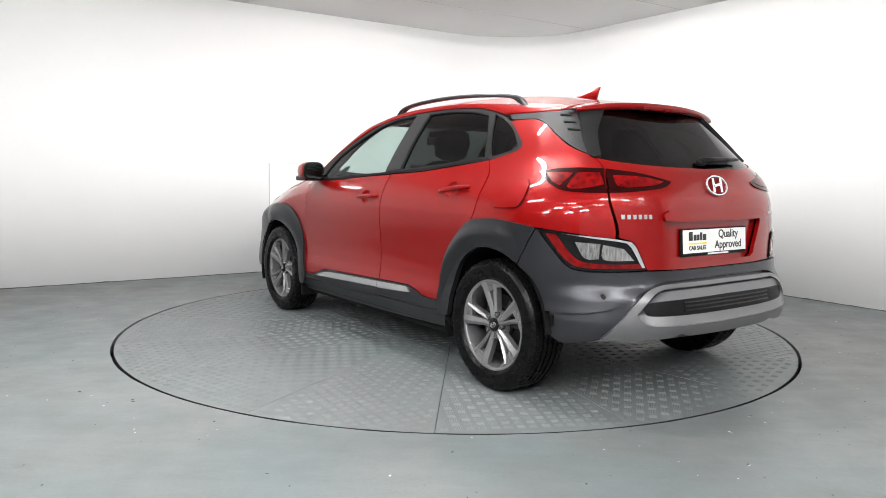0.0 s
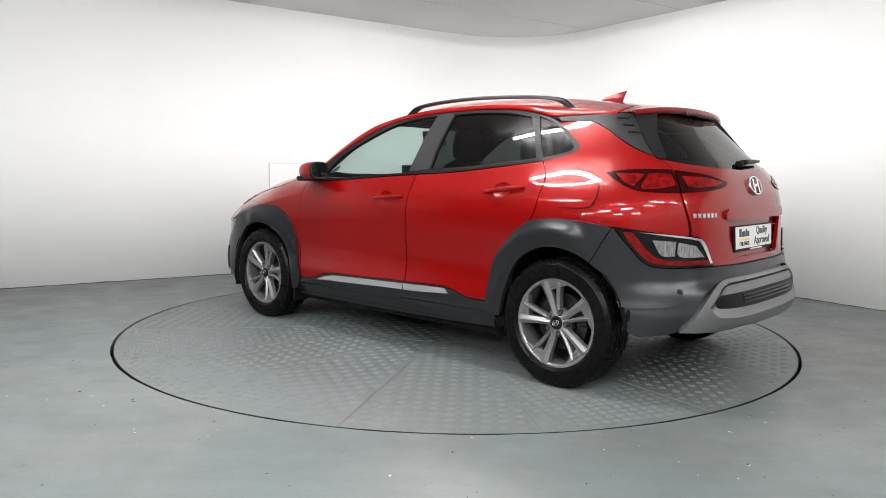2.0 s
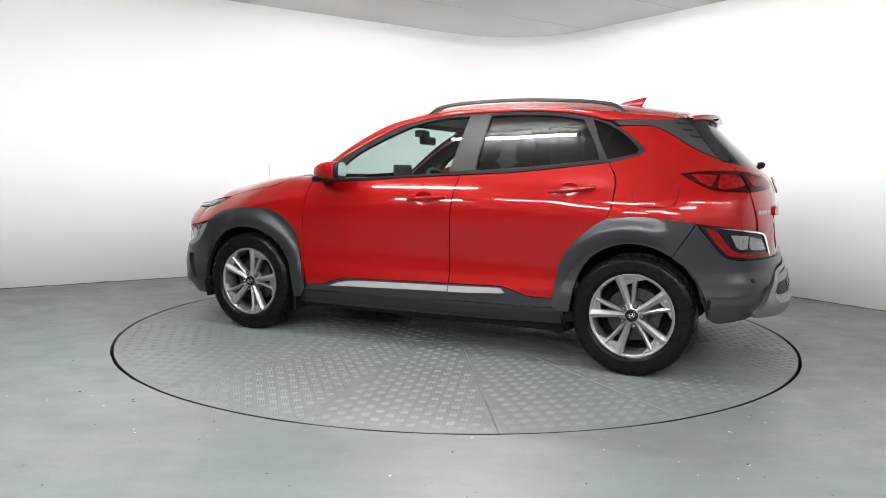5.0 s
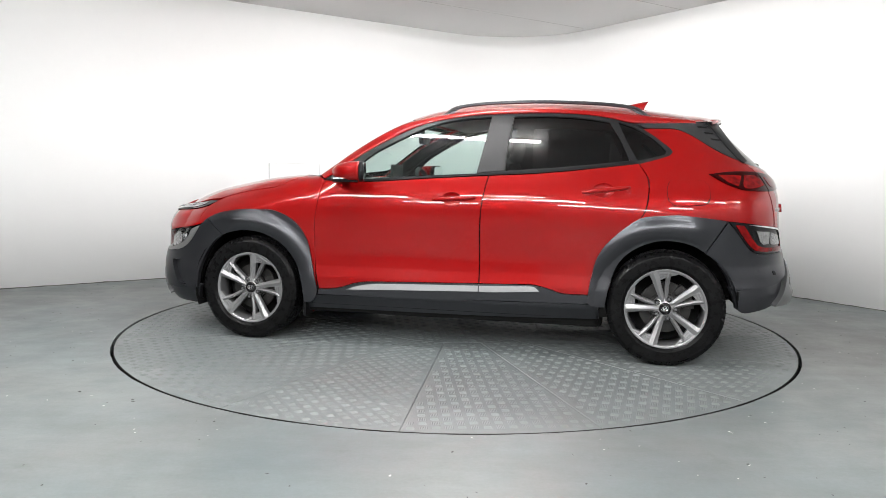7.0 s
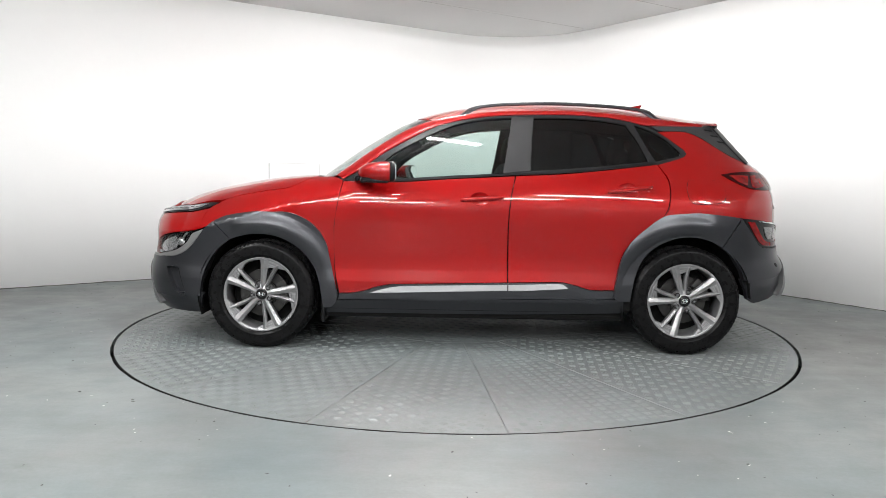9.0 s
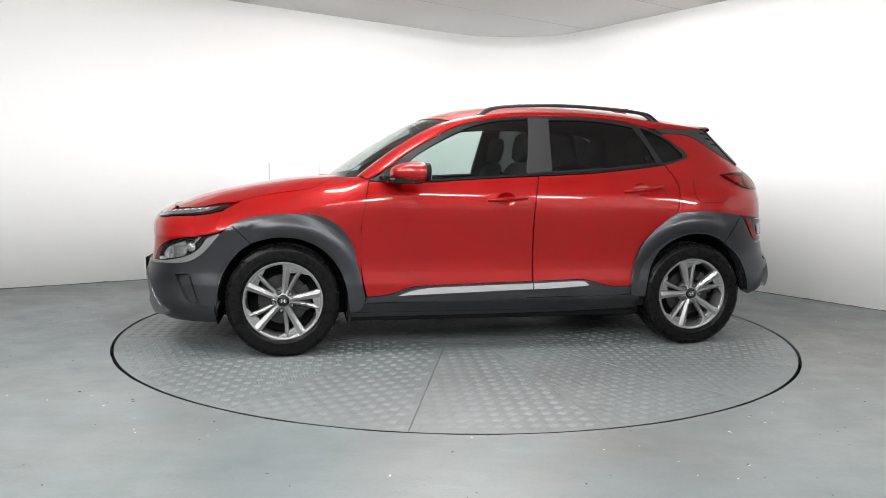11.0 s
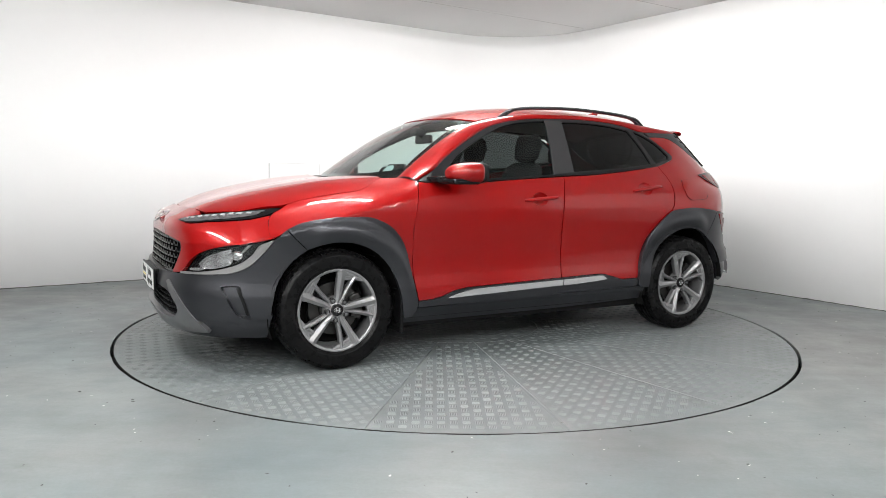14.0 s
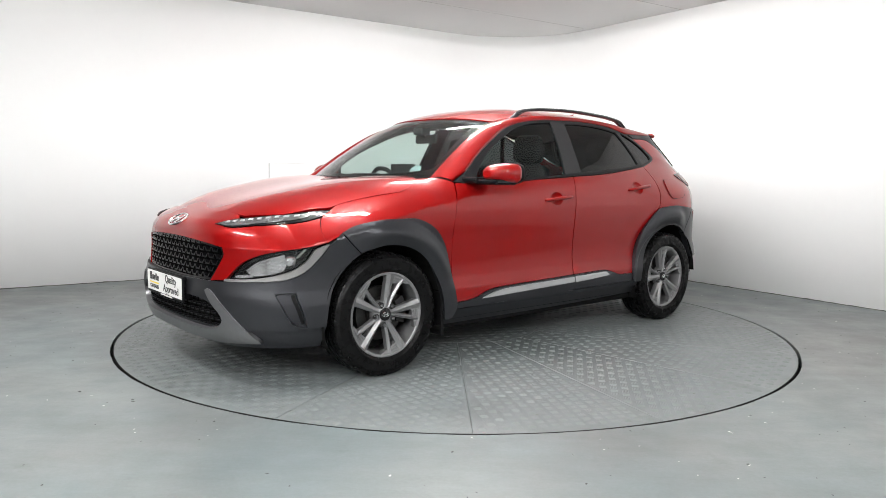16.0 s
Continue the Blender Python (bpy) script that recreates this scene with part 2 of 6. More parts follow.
def panel_mesh(bm, poly, surface, offset=0.0, depth=0.012, grid=0.04, holes=(), flip=False, crown=0.0):
    """A panel: an outline in a flat plan, laid on a curved surface, with edges turned inwards."""
    loops = [poly, *holes]
    pts, edges = [], []
    for lp in loops:
        n0 = len(pts)
        pts += [Vector(p) for p in lp]
        edges += [(n0 + i, n0 + (i + 1) % len(lp)) for i in range(len(lp))]
    xs, ys = [p.x for p in pts], [p.y for p in pts]
    # the grid's inner points keep clear of the rims
    rim = pts[:]
    gx = int((max(xs) - min(xs)) / grid) + 1
    gy = int((max(ys) - min(ys)) / grid) + 1
    cells = {}
    for p in rim:
        cells.setdefault((int(p.x // grid), int(p.y // grid)), []).append(p)
    inner = []
    for i in range(gx + 1):
        for j in range(gy + 1):
            p = Vector((min(xs) + (i + (0.5 if j % 2 else 0)) * grid, min(ys) + j * grid))
            if within(poly, p) and not any(within(h, p) for h in holes):
                c = (int(p.x // grid), int(p.y // grid))
                near = [r for a in (-1, 0, 1) for b in (-1, 0, 1) for r in cells.get((c[0] + a, c[1] + b), ())]
                if all((r - p).length > grid * 0.4 for r in near):
                    inner.append(p)
    vs, _, fs, _, _, _ = delaunay_2d_cdt(pts + inner, edges, [], 0, 1e-6)

    def lift(p, off):
        a, e = Vector(surface(p[0], p[1])), 0.004
        n = (Vector(surface(p[0] + e, p[1])) - Vector(surface(p[0] - e, p[1]))).cross(Vector(surface(p[0], p[1] + e)) - Vector(surface(p[0], p[1] - e)))
        if n.length < 1e-12:
            n = Vector((1, 0, 0))
        n.normalize()
        if flip:
            n = -n
        return a + n * off, n
    made = []
    lay = bm.verts.layers.float_vector.get("surface_normal") or bm.verts.layers.float_vector.new("surface_normal")
    for v in vs:
        place, nrm = lift(v, offset)
        made.append(bm.verts.new(place))
        made[-1][lay] = nrm
    for f in fs:
        c = sum((vs[k] for k in f), Vector((0, 0))) / len(f)
        if within(poly, c) and not any(within(h, c) for h in holes):
            tri = [made[k] for k in f]
            try:
                face = bm.faces.new(tri if not flip else tri[::-1])
                face.smooth = True
            except ValueError:
                pass
    if depth:
        for lp in loops:
            top = [bm.verts.new(lift(p, offset)[0]) for p in lp]
            low = [bm.verts.new(lift(p, offset - depth)[0]) for p in lp]
            for i in range(len(lp)):
                j = (i + 1) % len(lp)
                bm.faces.new((top[i], top[j], low[j], low[i]))
    loose = [v for v in bm.verts if not v.link_faces]
    bmesh.ops.delete(bm, geom=loose, context="VERTS")
    return bm


def mirror_mesh(bm):
    lay = bm.verts.layers.float_vector.get("surface_normal")
    for v in bm.verts:
        v.co.y = -v.co.y
        if lay is not None:
            v[lay] = Vector((v[lay].x, -v[lay].y, v[lay].z))
    bmesh.ops.reverse_faces(bm, faces=bm.faces[:])
    return bm


def panel(name, poly, surface, mat, parent, label="", offset=0.0, depth=0.012, grid=0.04, holes=(), flip=False, both=False):
    """One panel, or the pair of it on both sides of the car."""
    bm = panel_mesh(bmesh.new(), poly, surface, offset, depth, grid, holes, flip)
    first = part(name, bm, mat, parent, label)
    if both:
        bm = bmesh.new()
        bm.from_mesh(first.data)
        mirror_mesh(bm)
        return first, part(name, bm, mat, parent, label)
    return first


# ---------------------------------------------------------------- the body's shape
def tab(v, *pairs):
    """A smooth curve through (place, value) pairs, flat past its ends."""
    if v <= pairs[0][0]:
        return pairs[0][1]
    if v >= pairs[-1][0]:
        return pairs[-1][1]
    k = 0
    while pairs[k + 1][0] < v:
        k += 1
    (a, p), (b, q) = pairs[k], pairs[k + 1]
    h = b - a
    d = (q - p) / h

    def slope(i):
        """Monotone slope at a place, weighted by the lengths on both sides."""
        if i <= 0 or i >= len(pairs) - 1:
            return d
        u = (pairs[i][1] - pairs[i - 1][1]) / (pairs[i][0] - pairs[i - 1][0])
        w = (pairs[i + 1][1] - pairs[i][1]) / (pairs[i + 1][0] - pairs[i][0])
        g, h2 = pairs[i][0] - pairs[i - 1][0], pairs[i + 1][0] - pairs[i][0]
        if u * w <= 0:
            return 0.0
        return 3 * (g + h2) / ((2 * h2 + g) / u + (h2 + 2 * g) / w)
    m, n = slope(k) * h, slope(k + 1) * h
    s = (v - a) / h
    return (p * (2 * s**3 - 3 * s * s + 1) + m * (s**3 - 2 * s * s + s) + q * (3 * s * s - 2 * s**3) + n * (s**3 - s * s))


def mix(a, b, s):
    s = min(1.0, max(0.0, s))
    s = s * s * (3 - 2 * s)
    return a + (b - a) * s


FX, RX, FP, RP = 1.30, -1.25, 3.4, 3.3


def nose_x(z):
    return tab(z, (0.13, 1.92), (0.19, 2.07), (0.30, 2.13), (0.45, 2.145), (0.56, 2.125), (0.68, 2.115), (0.76, 2.115), (0.82, 2.09), (0.86, 2.03), (0.90, 1.95), (0.95, 1.82))


def tail_x(z):
    return tab(z, (0.20, -1.93), (0.26, -1.975), (0.34, -2.05), (0.42, -2.075), (0.52, -2.06), (0.60, -2.015), (0.72, -1.995), (0.88, -1.985), (0.98, -1.975), (1.06, -1.95), (1.12, -1.915), (1.18, -1.85), (1.30, -1.725), (1.42, -1.61), (1.5, -1.55))


def hood_z(x):
    return tab(x, (0.60, 1.09), (0.80, 1.085), (1.0, 1.075), (1.25, 1.055), (1.48, 1.02), (1.71, 0.972), (1.86, 0.930), (1.975, 0.882), (2.05, 0.83))


def flank(z):
    """Half width of the body amidships."""
    return tab(z, (0.14, 0.76), (0.20, 0.83), (0.27, 0.86), (0.36, 0.868), (0.42, 0.8665), (0.46, 0.860), (0.51, 0.852), (0.58, 0.8485), (0.70, 0.855), (0.81, 0.8635), (0.87, 0.8650), (0.945, 0.8565), (1.02, 0.834), (1.08, 0.806), (1.16, 0.770), (1.26, 0.719), (1.36, 0.660), (1.44, 0.605), (1.49, 0.55), (1.53, 0.42))


def width(x, z):
    """Half width of the body before it rounds into nose and tail."""
    w = flank(z)
    w += 0.018 * math.exp(-((x - 1.3) / 0.34) ** 2 - ((z - 0.72) / 0.22) ** 2)
    w += 0.022 * math.exp(-((x + 1.35) / 0.36) ** 2 - ((z - 0.80) / 0.26) ** 2)
    if x > 0.7:
        top, d, n = hood_z(x), mix(0.15, 0.24, (x - 0.8) / 0.8), mix(10, 5, (x - 0.8) / 0.8) - mix(0, 1.2, (x - 1.6) / 0.35)
        f = (max(0.0, top - z) / d) ** (1 / n) if z > top - d else 1.0
        w = mix(w, (min(flank(min(z, top - d)), 0.87) + w - flank(z)) * f, (x - 0.7) / 0.25)
    if z > 0.95 and x < -0.6:
        w -= 0.055 * mix(0, 1, (z - 0.95) / 0.25) * mix(0, 1, (-0.6 - x) / 1.0)
    return w


def side_y(x, z):
    """Half width of the body at the length x and the height z."""
    w = width(x, z)
    if x > FX:
        s = min(1.0, (x - FX) / ((nose_x(z) if z < 0.82 else 2.09) - FX))
        w *= max(0.0, 1 - s**FP) ** (1 / FP)
    if x < RX:
        s = min(1.0, (x - RX) / (tail_x(z) - RX))
        w *= max(0.0, 1 - s**RP) ** (1 / RP)
    return max(w, 0.0)


def bonnet_z(x, y):
    """Height of the bonnet over the plan."""
    d, n = mix(0.15, 0.24, (x - 0.8) / 0.8), mix(10, 5, (x - 0.8) / 0.8) - mix(0, 1.2, (x - 1.6) / 0.35)
    w = max(0.05, side_y(x, min(0.75, hood_z(x) - d)))
    return hood_z(x) - d * min(1.0, abs(y) / w) ** n - 0.012 * max(0.0, 1 - (abs(y) / 0.42) ** 2) ** 2


def roof_z(x, y):
    """Height of the roof and the windscreen over the plan."""
    c = tab(x, (-1.62, 1.455), (-1.3, 1.505), (-0.9, 1.551), (-0.5, 1.566), (-0.2, 1.561), (0.1, 1.532), (0.27, 1.497), (0.45, 1.432), (0.7, 1.293), (0.95, 1.122), (1.05, 1.046))
    return c - 0.10 * (abs(y) / 0.62) ** 2.6


class Wrap:
    """A way round the nose or the tail: s metres from the middle, along the plan."""

    def __init__(self, x0, end, power):
        self.x0, self.end, self.power, self.rows = x0, end, power, [(0.0, 1.0, 0.0)]
        length = 0.0
        for i in range(1, 401):
            a = (i / 400) * math.pi / 2
            xi, eta = max(0.0, math.cos(a)) ** (2 / power), math.sin(a) ** (2 / power)
            _, px, pe = self.rows[-1]
            length += math.hypot((xi - px) * 0.8, (eta - pe) * 0.86)
            self.rows.append((length, xi, eta))
        self.total = length

    def at(self, s):
        k = abs(s)
        if k >= self.total:
            return -(k - self.total) / 0.8, 1.0
        lo, hi = 0, 400
        while hi - lo > 1:
            m = (lo + hi) // 2
            lo, hi = (m, hi) if self.rows[m][0] <= k else (lo, m)
        (a, x1, e1), (b, x2, e2) = self.rows[lo], self.rows[hi]
        f = (k - a) / max(1e-9, b - a)
        return x1 + (x2 - x1) * f, e1 + (e2 - e1) * f

    def point(self, s, z):
        xi, eta = self.at(s)
        x = self.x0 + (self.end(z) - self.x0) * xi
        y = width(min(x, 1.80) if self.x0 > 0 else x, z) * eta
        return x, (y if s >= 0 else -y), z

    def place(self, z, y=None, x=None):
        """The s at which the surface has this y, or this x, at the height z."""
        lo, hi = 0.0, self.total + 0.6
        for _ in range(40):
            m = (lo + hi) / 2
            p = self.point(m, z)
            less = abs(p[1]) < abs(y) if y is not None else (p[0] - x) * self.x0 > 0
            lo, hi = (m, hi) if less else (lo, m)
        return lo if y is None or y >= 0 else -lo


# ---------------------------------------------------------------- room
def wall_plan():
    """The plan of the wall: two straight runs and a large rounded corner."""
    corner, u, v, r = Vector((0.88, 4.67)), Vector((-0.8182, -0.5749)), Vector((0.5749, -0.8182)), 1.15
    c = corner + u * r + v * r
    pts = [corner + u * 11.5]
    for i in range(25):
        a = (i / 24) * math.pi / 2
        pts.append(c - v * (r * math.cos(a)) - u * (r * math.sin(a)))
    pts.append(corner + v * 10.5)
    pts.append(corner + v * 10.5 + u * 11.5)
    return pts


def room():
    plan = wall_plan()
    n = len(plan)
    runs = {"wall_curved": plan[:n - 1], "wall_south": plan[n - 2:], "wall_west": [plan[-1], plan[0]]}
    for name, pts in runs.items():
        bm = bmesh.new()
        mid = Vector((0, -0.5))
        outer = []
        for i, p in enumerate(pts):
            d = (pts[min(i + 1, len(pts) - 1)] - pts[max(i - 1, 0)]).normalized()
            nrm = Vector((-d.y, d.x))
            if nrm.dot(p - mid) < 0:
                nrm = -nrm
            outer.append(p + nrm * 0.12)
        rings = []
        for p, q in zip(pts, outer):
            rings.append([(p.x, p.y, 0.0), (p.x, p.y, CEILING), (q.x, q.y, CEILING), (q.x, q.y, 0.0)])
        ring_mesh(bm, rings, True, True)
        bmesh.ops.recalc_face_normals(bm, faces=bm.faces[:])
        # south and west stay out of view; west is dark to hold down bounce
        ob = part(name, bm, {"wall_curved": WALL_PAINT, "wall_south": GREY_WALL}.get(name, BOUNCE_CUT_WALL), None)
        for f in ob.data.polygons:
            f.use_smooth = abs(f.normal.z) < 0.5 and name == "wall_curved"
        tagged(ob, "smooth white painted studio wall with a rounded corner" if name == "wall_curved" else "plain unseen wall added behind the camera, toned to limit bounced light", "wall", kind="structure")
    # a dark uneven seam where the wall meets the floor
    bm = bmesh.new()
    rows = []
    foot = plan[:n - 1]
    for p, q in zip(foot, foot[1:]):
        steps = max(1, int((q - p).length / 0.04))
        side = Vector((q - p).yx).normalized()
        side = Vector((side.x, -side.y))
        if side.dot(Vector((0, -0.5)) - p) < 0:
            side = -side
        for i in range(steps):
            c = p.lerp(q, i / steps)
            h = 0.005 + 0.005 * abs(noise.noise((c.x * 5, c.y * 5, 1.7))) + 0.007 * max(0.0, noise.noise((c.x * 17, c.y * 17, 6)) - 0.2)
            w = 0.004 + 0.008 * abs(noise.noise((c.x * 7, c.y * 7, 3.1)))
            o = c + side * w
            rows.append([(c.x, c.y, h), (c.x + side.x * 0.0025, c.y + side.y * 0.0025, h), (o.x, o.y, 0.0015), (o.x, o.y, 0.0)])
    ring_mesh(bm, rows, False)
    bmesh.ops.recalc_face_normals(bm, faces=bm.faces[:])
    tagged(part("baseboard", bm, SEAM, None), "dark uneven dirty seam along the foot of the wall", "trim", kind="structure")
    # the floor round the turntable's pit
    bm = bmesh.new()
    rings = [[], [], []]
    steps = 192
    for k in range(steps):
        a = 2 * math.pi * k / steps
        wob = 0.004 * noise.noise((math.cos(a) * 9, math.sin(a) * 9, 0.3)) + 0.002 * noise.noise((math.cos(a) * 40, math.sin(a) * 40, 4))
        r = 2.284 + wob - 0.0085 * max(0.0, -math.sin(a)) ** 3
        rings[0].append((r * math.cos(a), r * math.sin(a), -0.05))
        rings[1].append((r * math.cos(a), r * math.sin(a), 0.0))
        rings[2].append((14 * math.cos(a), 14 * math.sin(a), 0.0))
    ring_mesh(bm, rings)
    bmesh.ops.recalc_face_normals(bm, faces=bm.faces[:])
    floor = tagged(part("floor", bm, FLOOR_PAINT, None), "grey-green painted concrete floor, worn and lightly soiled", "floor", kind="structure")
    bm = bmesh.new()
    ring_mesh(bm, [[(2.4 * math.cos(2 * math.pi * k / 64), 2.4 * math.sin(2 * math.pi * k / 64), z) for k in range(64)] for z in (-0.12, -0.05)], True, True)
    tagged(part("pit", bm, GAP_BLACK, None), "dark pit under the turntable", "floor", kind="structure")
    # ceiling sheets
    bm = bmesh.new()
    hull = [Vector((p.x, p.y)) for p in plan]
    u = Vector((-0.8182, -0.5749))
    v = Vector((0.5749, -0.8182))
    ring_mesh(bm, [[(p.x, p.y, z) for p in hull] for z in (CEILING, CEILING + 0.1)], True, True)
    bmesh.ops.recalc_face_normals(bm, faces=bm.faces[:])
    tagged(part("ceiling", bm, CEIL_PAINT, None), "pale grey boarded ceiling with thin joints", "ceiling", kind="structure")
    bm = bmesh.new()
    corner = Vector((0.88, 4.67))
    for along, cross, at, span in ((u, v, 1.2, (0.12, 8.5)), (u, v, 2.52, (0.02, 8.5)), (u, v, 3.84, (0.02, 8.5)), (u, v, 5.16, (0.02, 8.5)), (u, v, 6.48, (0.02, 8.5)), (u, v, 7.8, (0.02, 8.5))):
        a, b = corner + cross * at + along * span[0], corner + cross * at + along * span[1]
        w = cross * 0.004
        fs = [bm.verts.new((p.x, p.y, CEILING - 0.0015)) for p in (a - w, b - w, b + w, a + w)]
        bm.faces.new(fs)
        r = bmesh.ops.extrude_face_region(bm, geom=[f for f in bm.faces if fs[0] in f.verts])
        for e in r["geom"]:
            if isinstance(e, bmesh.types.BMVert):
                e.co.z += 0.004
    tagged(part("ceiling_joint", bm, material("joint_grey", (0.45, 0.44, 0.43), 0.9), None), "thin grey joints between ceiling boards", "trim", kind="structure")


def hatch_panel():
    """A pale flush service panel on the wall behind the turntable."""
    along, out = Vector((0.8182, 0.5749, 0)), Vector((0.5749, -0.8182, 0))
    base = Vector((-2.02, 2.63, 0))
    m = Matrix((( along.x, -out.x, 0, base.x), (along.y, -out.y, 0, base.y), (0, 0, 1, 0), (0, 0, 0, 1)))
    t = thing("service_panel", "flush white service panel with a thin grey edge", "panel", m=m)
    bm = bmesh.new()
    box(bm, (0.008, -0.012, 0.55), (0.582, 0.01, 1.176), 0.002)
    part("panel_sheet", bm, WALL_PAINT, t)
    bm = bmesh.new()
    box(bm, (0, -0.010, 0.545), (0.007, 0.01, 1.18))
    box(bm, (0.583, -0.010, 0.545), (0.588, 0.01, 1.18))
    box(bm, (0.007, -0.010, 1.1775), (0.583, 0.01, 1.18))
    part("edge_trim", bm, material("edge_grey", (0.5, 0.5, 0.5), 0.5), t)


def ceiling_lights():
    """Surface-mounted battens; the opal diffuser shines down and a little to the sides."""
    first = None
    for x, y, turn in ((0.2, 0.6, 70), (-0.4, -1.3, 70), (-2.4, -2.3, 70), (-1.3, -4.6, 70), (1.5, -4.5, 70), (-3.6, -5.6, 70), (-1.5, -6.6, 70), (0.9, -6.4, 70), (3.2, -4.9, 70), (-3.4, -7.8, 70), (-1.0, -8.5, 70), (-5.7, -5.4, 70), (4.6, -4.5, 70)):
        m = pose(x, y, CEILING, 0, 0, turn)
        if first is not None:
            copy_thing(first, m)
            continue
        first = thing("ceiling_light", "slim white ceiling batten with a lit opal diffuser", "lamp", "ceiling lights", m=m)
        bm = bmesh.new()
        box(bm, (-0.035, -0.66, -0.035), (0.035, 0.66, 0.0), 0.006)
        part("housing", bm, WALL_PAINT, first)
        for end in (-0.66, 0.63):
            bm = bmesh.new()
            box(bm, (-0.036, end, -0.086), (0.036, end + 0.03, -0.033), 0.006)
            part("end_cap", bm, WALL_PAINT, first)
        bm = bmesh.new()
        ring_mesh(bm, [[(0.030 * math.cos(math.pi * k / 8), y, -0.034 - 0.046 * math.sin(math.pi * k / 8)) for k in range(9)] for y in (-0.628, 0.628)], False)
        bmesh.ops.recalc_face_normals(bm, faces=bm.faces[:])
        part("diffuser", bm, TUBE_GLOW, first, "glowing opal diffuser", True)


TUBE_GLOW = glow_material("diffuser_glow", (1.0, 0.995, 0.985), 232.0)


def paint_chips():
    """Small flakes and dirt specks on the floor round the turntable."""
    rng = random.Random(11)
    for name, mat, count, label in (("paint_flakes", material("pale_flake", (0.6, 0.6, 0.57), 0.6), 110, "small pale paint flakes on the floor"), ("dirt_specks", material("dark_speck", (0.03, 0.03, 0.028), 0.8), 420, "small dark dirt specks on the floor")):
        verts, faces = [], []
        for _ in range(count):
            a = rng.uniform(0, 2 * math.pi)
            r = 2.30 + abs(rng.gauss(0, 0.5)) if name == "paint_flakes" else rng.uniform(2.32, 4.2)
            cx, cy = r * math.cos(a), r * math.sin(a)
            if 0.575 * cx - 0.818 * cy < -3.2 or 0.818 * cx + 0.575 * cy > 3.3:
                continue
            size = rng.uniform(0.002, 0.006) * (1.5 if rng.random() < 0.12 else 1)
            turn = rng.uniform(0, 6.28)
            n0 = len(verts)
            k = 6
            for i in range(k):
                b = turn + 2 * math.pi * i / k
                q = size * rng.uniform(0.5, 1.2) * (1.6 if i % 3 == 0 else 1.0)
                verts.append((cx + q * math.cos(b), cy + q * math.sin(b), 0.0006))
            verts.append((cx, cy, 0.002))
            faces += [(n0 + i, n0 + (i + 1) % k, n0 + k) for i in range(k)]
        me = bpy.data.meshes.new(name)
        me.from_pydata(verts, [], faces)
        me.materials.append(mat)
        tagged(new(name, me), label, "debris", kind="stuff")


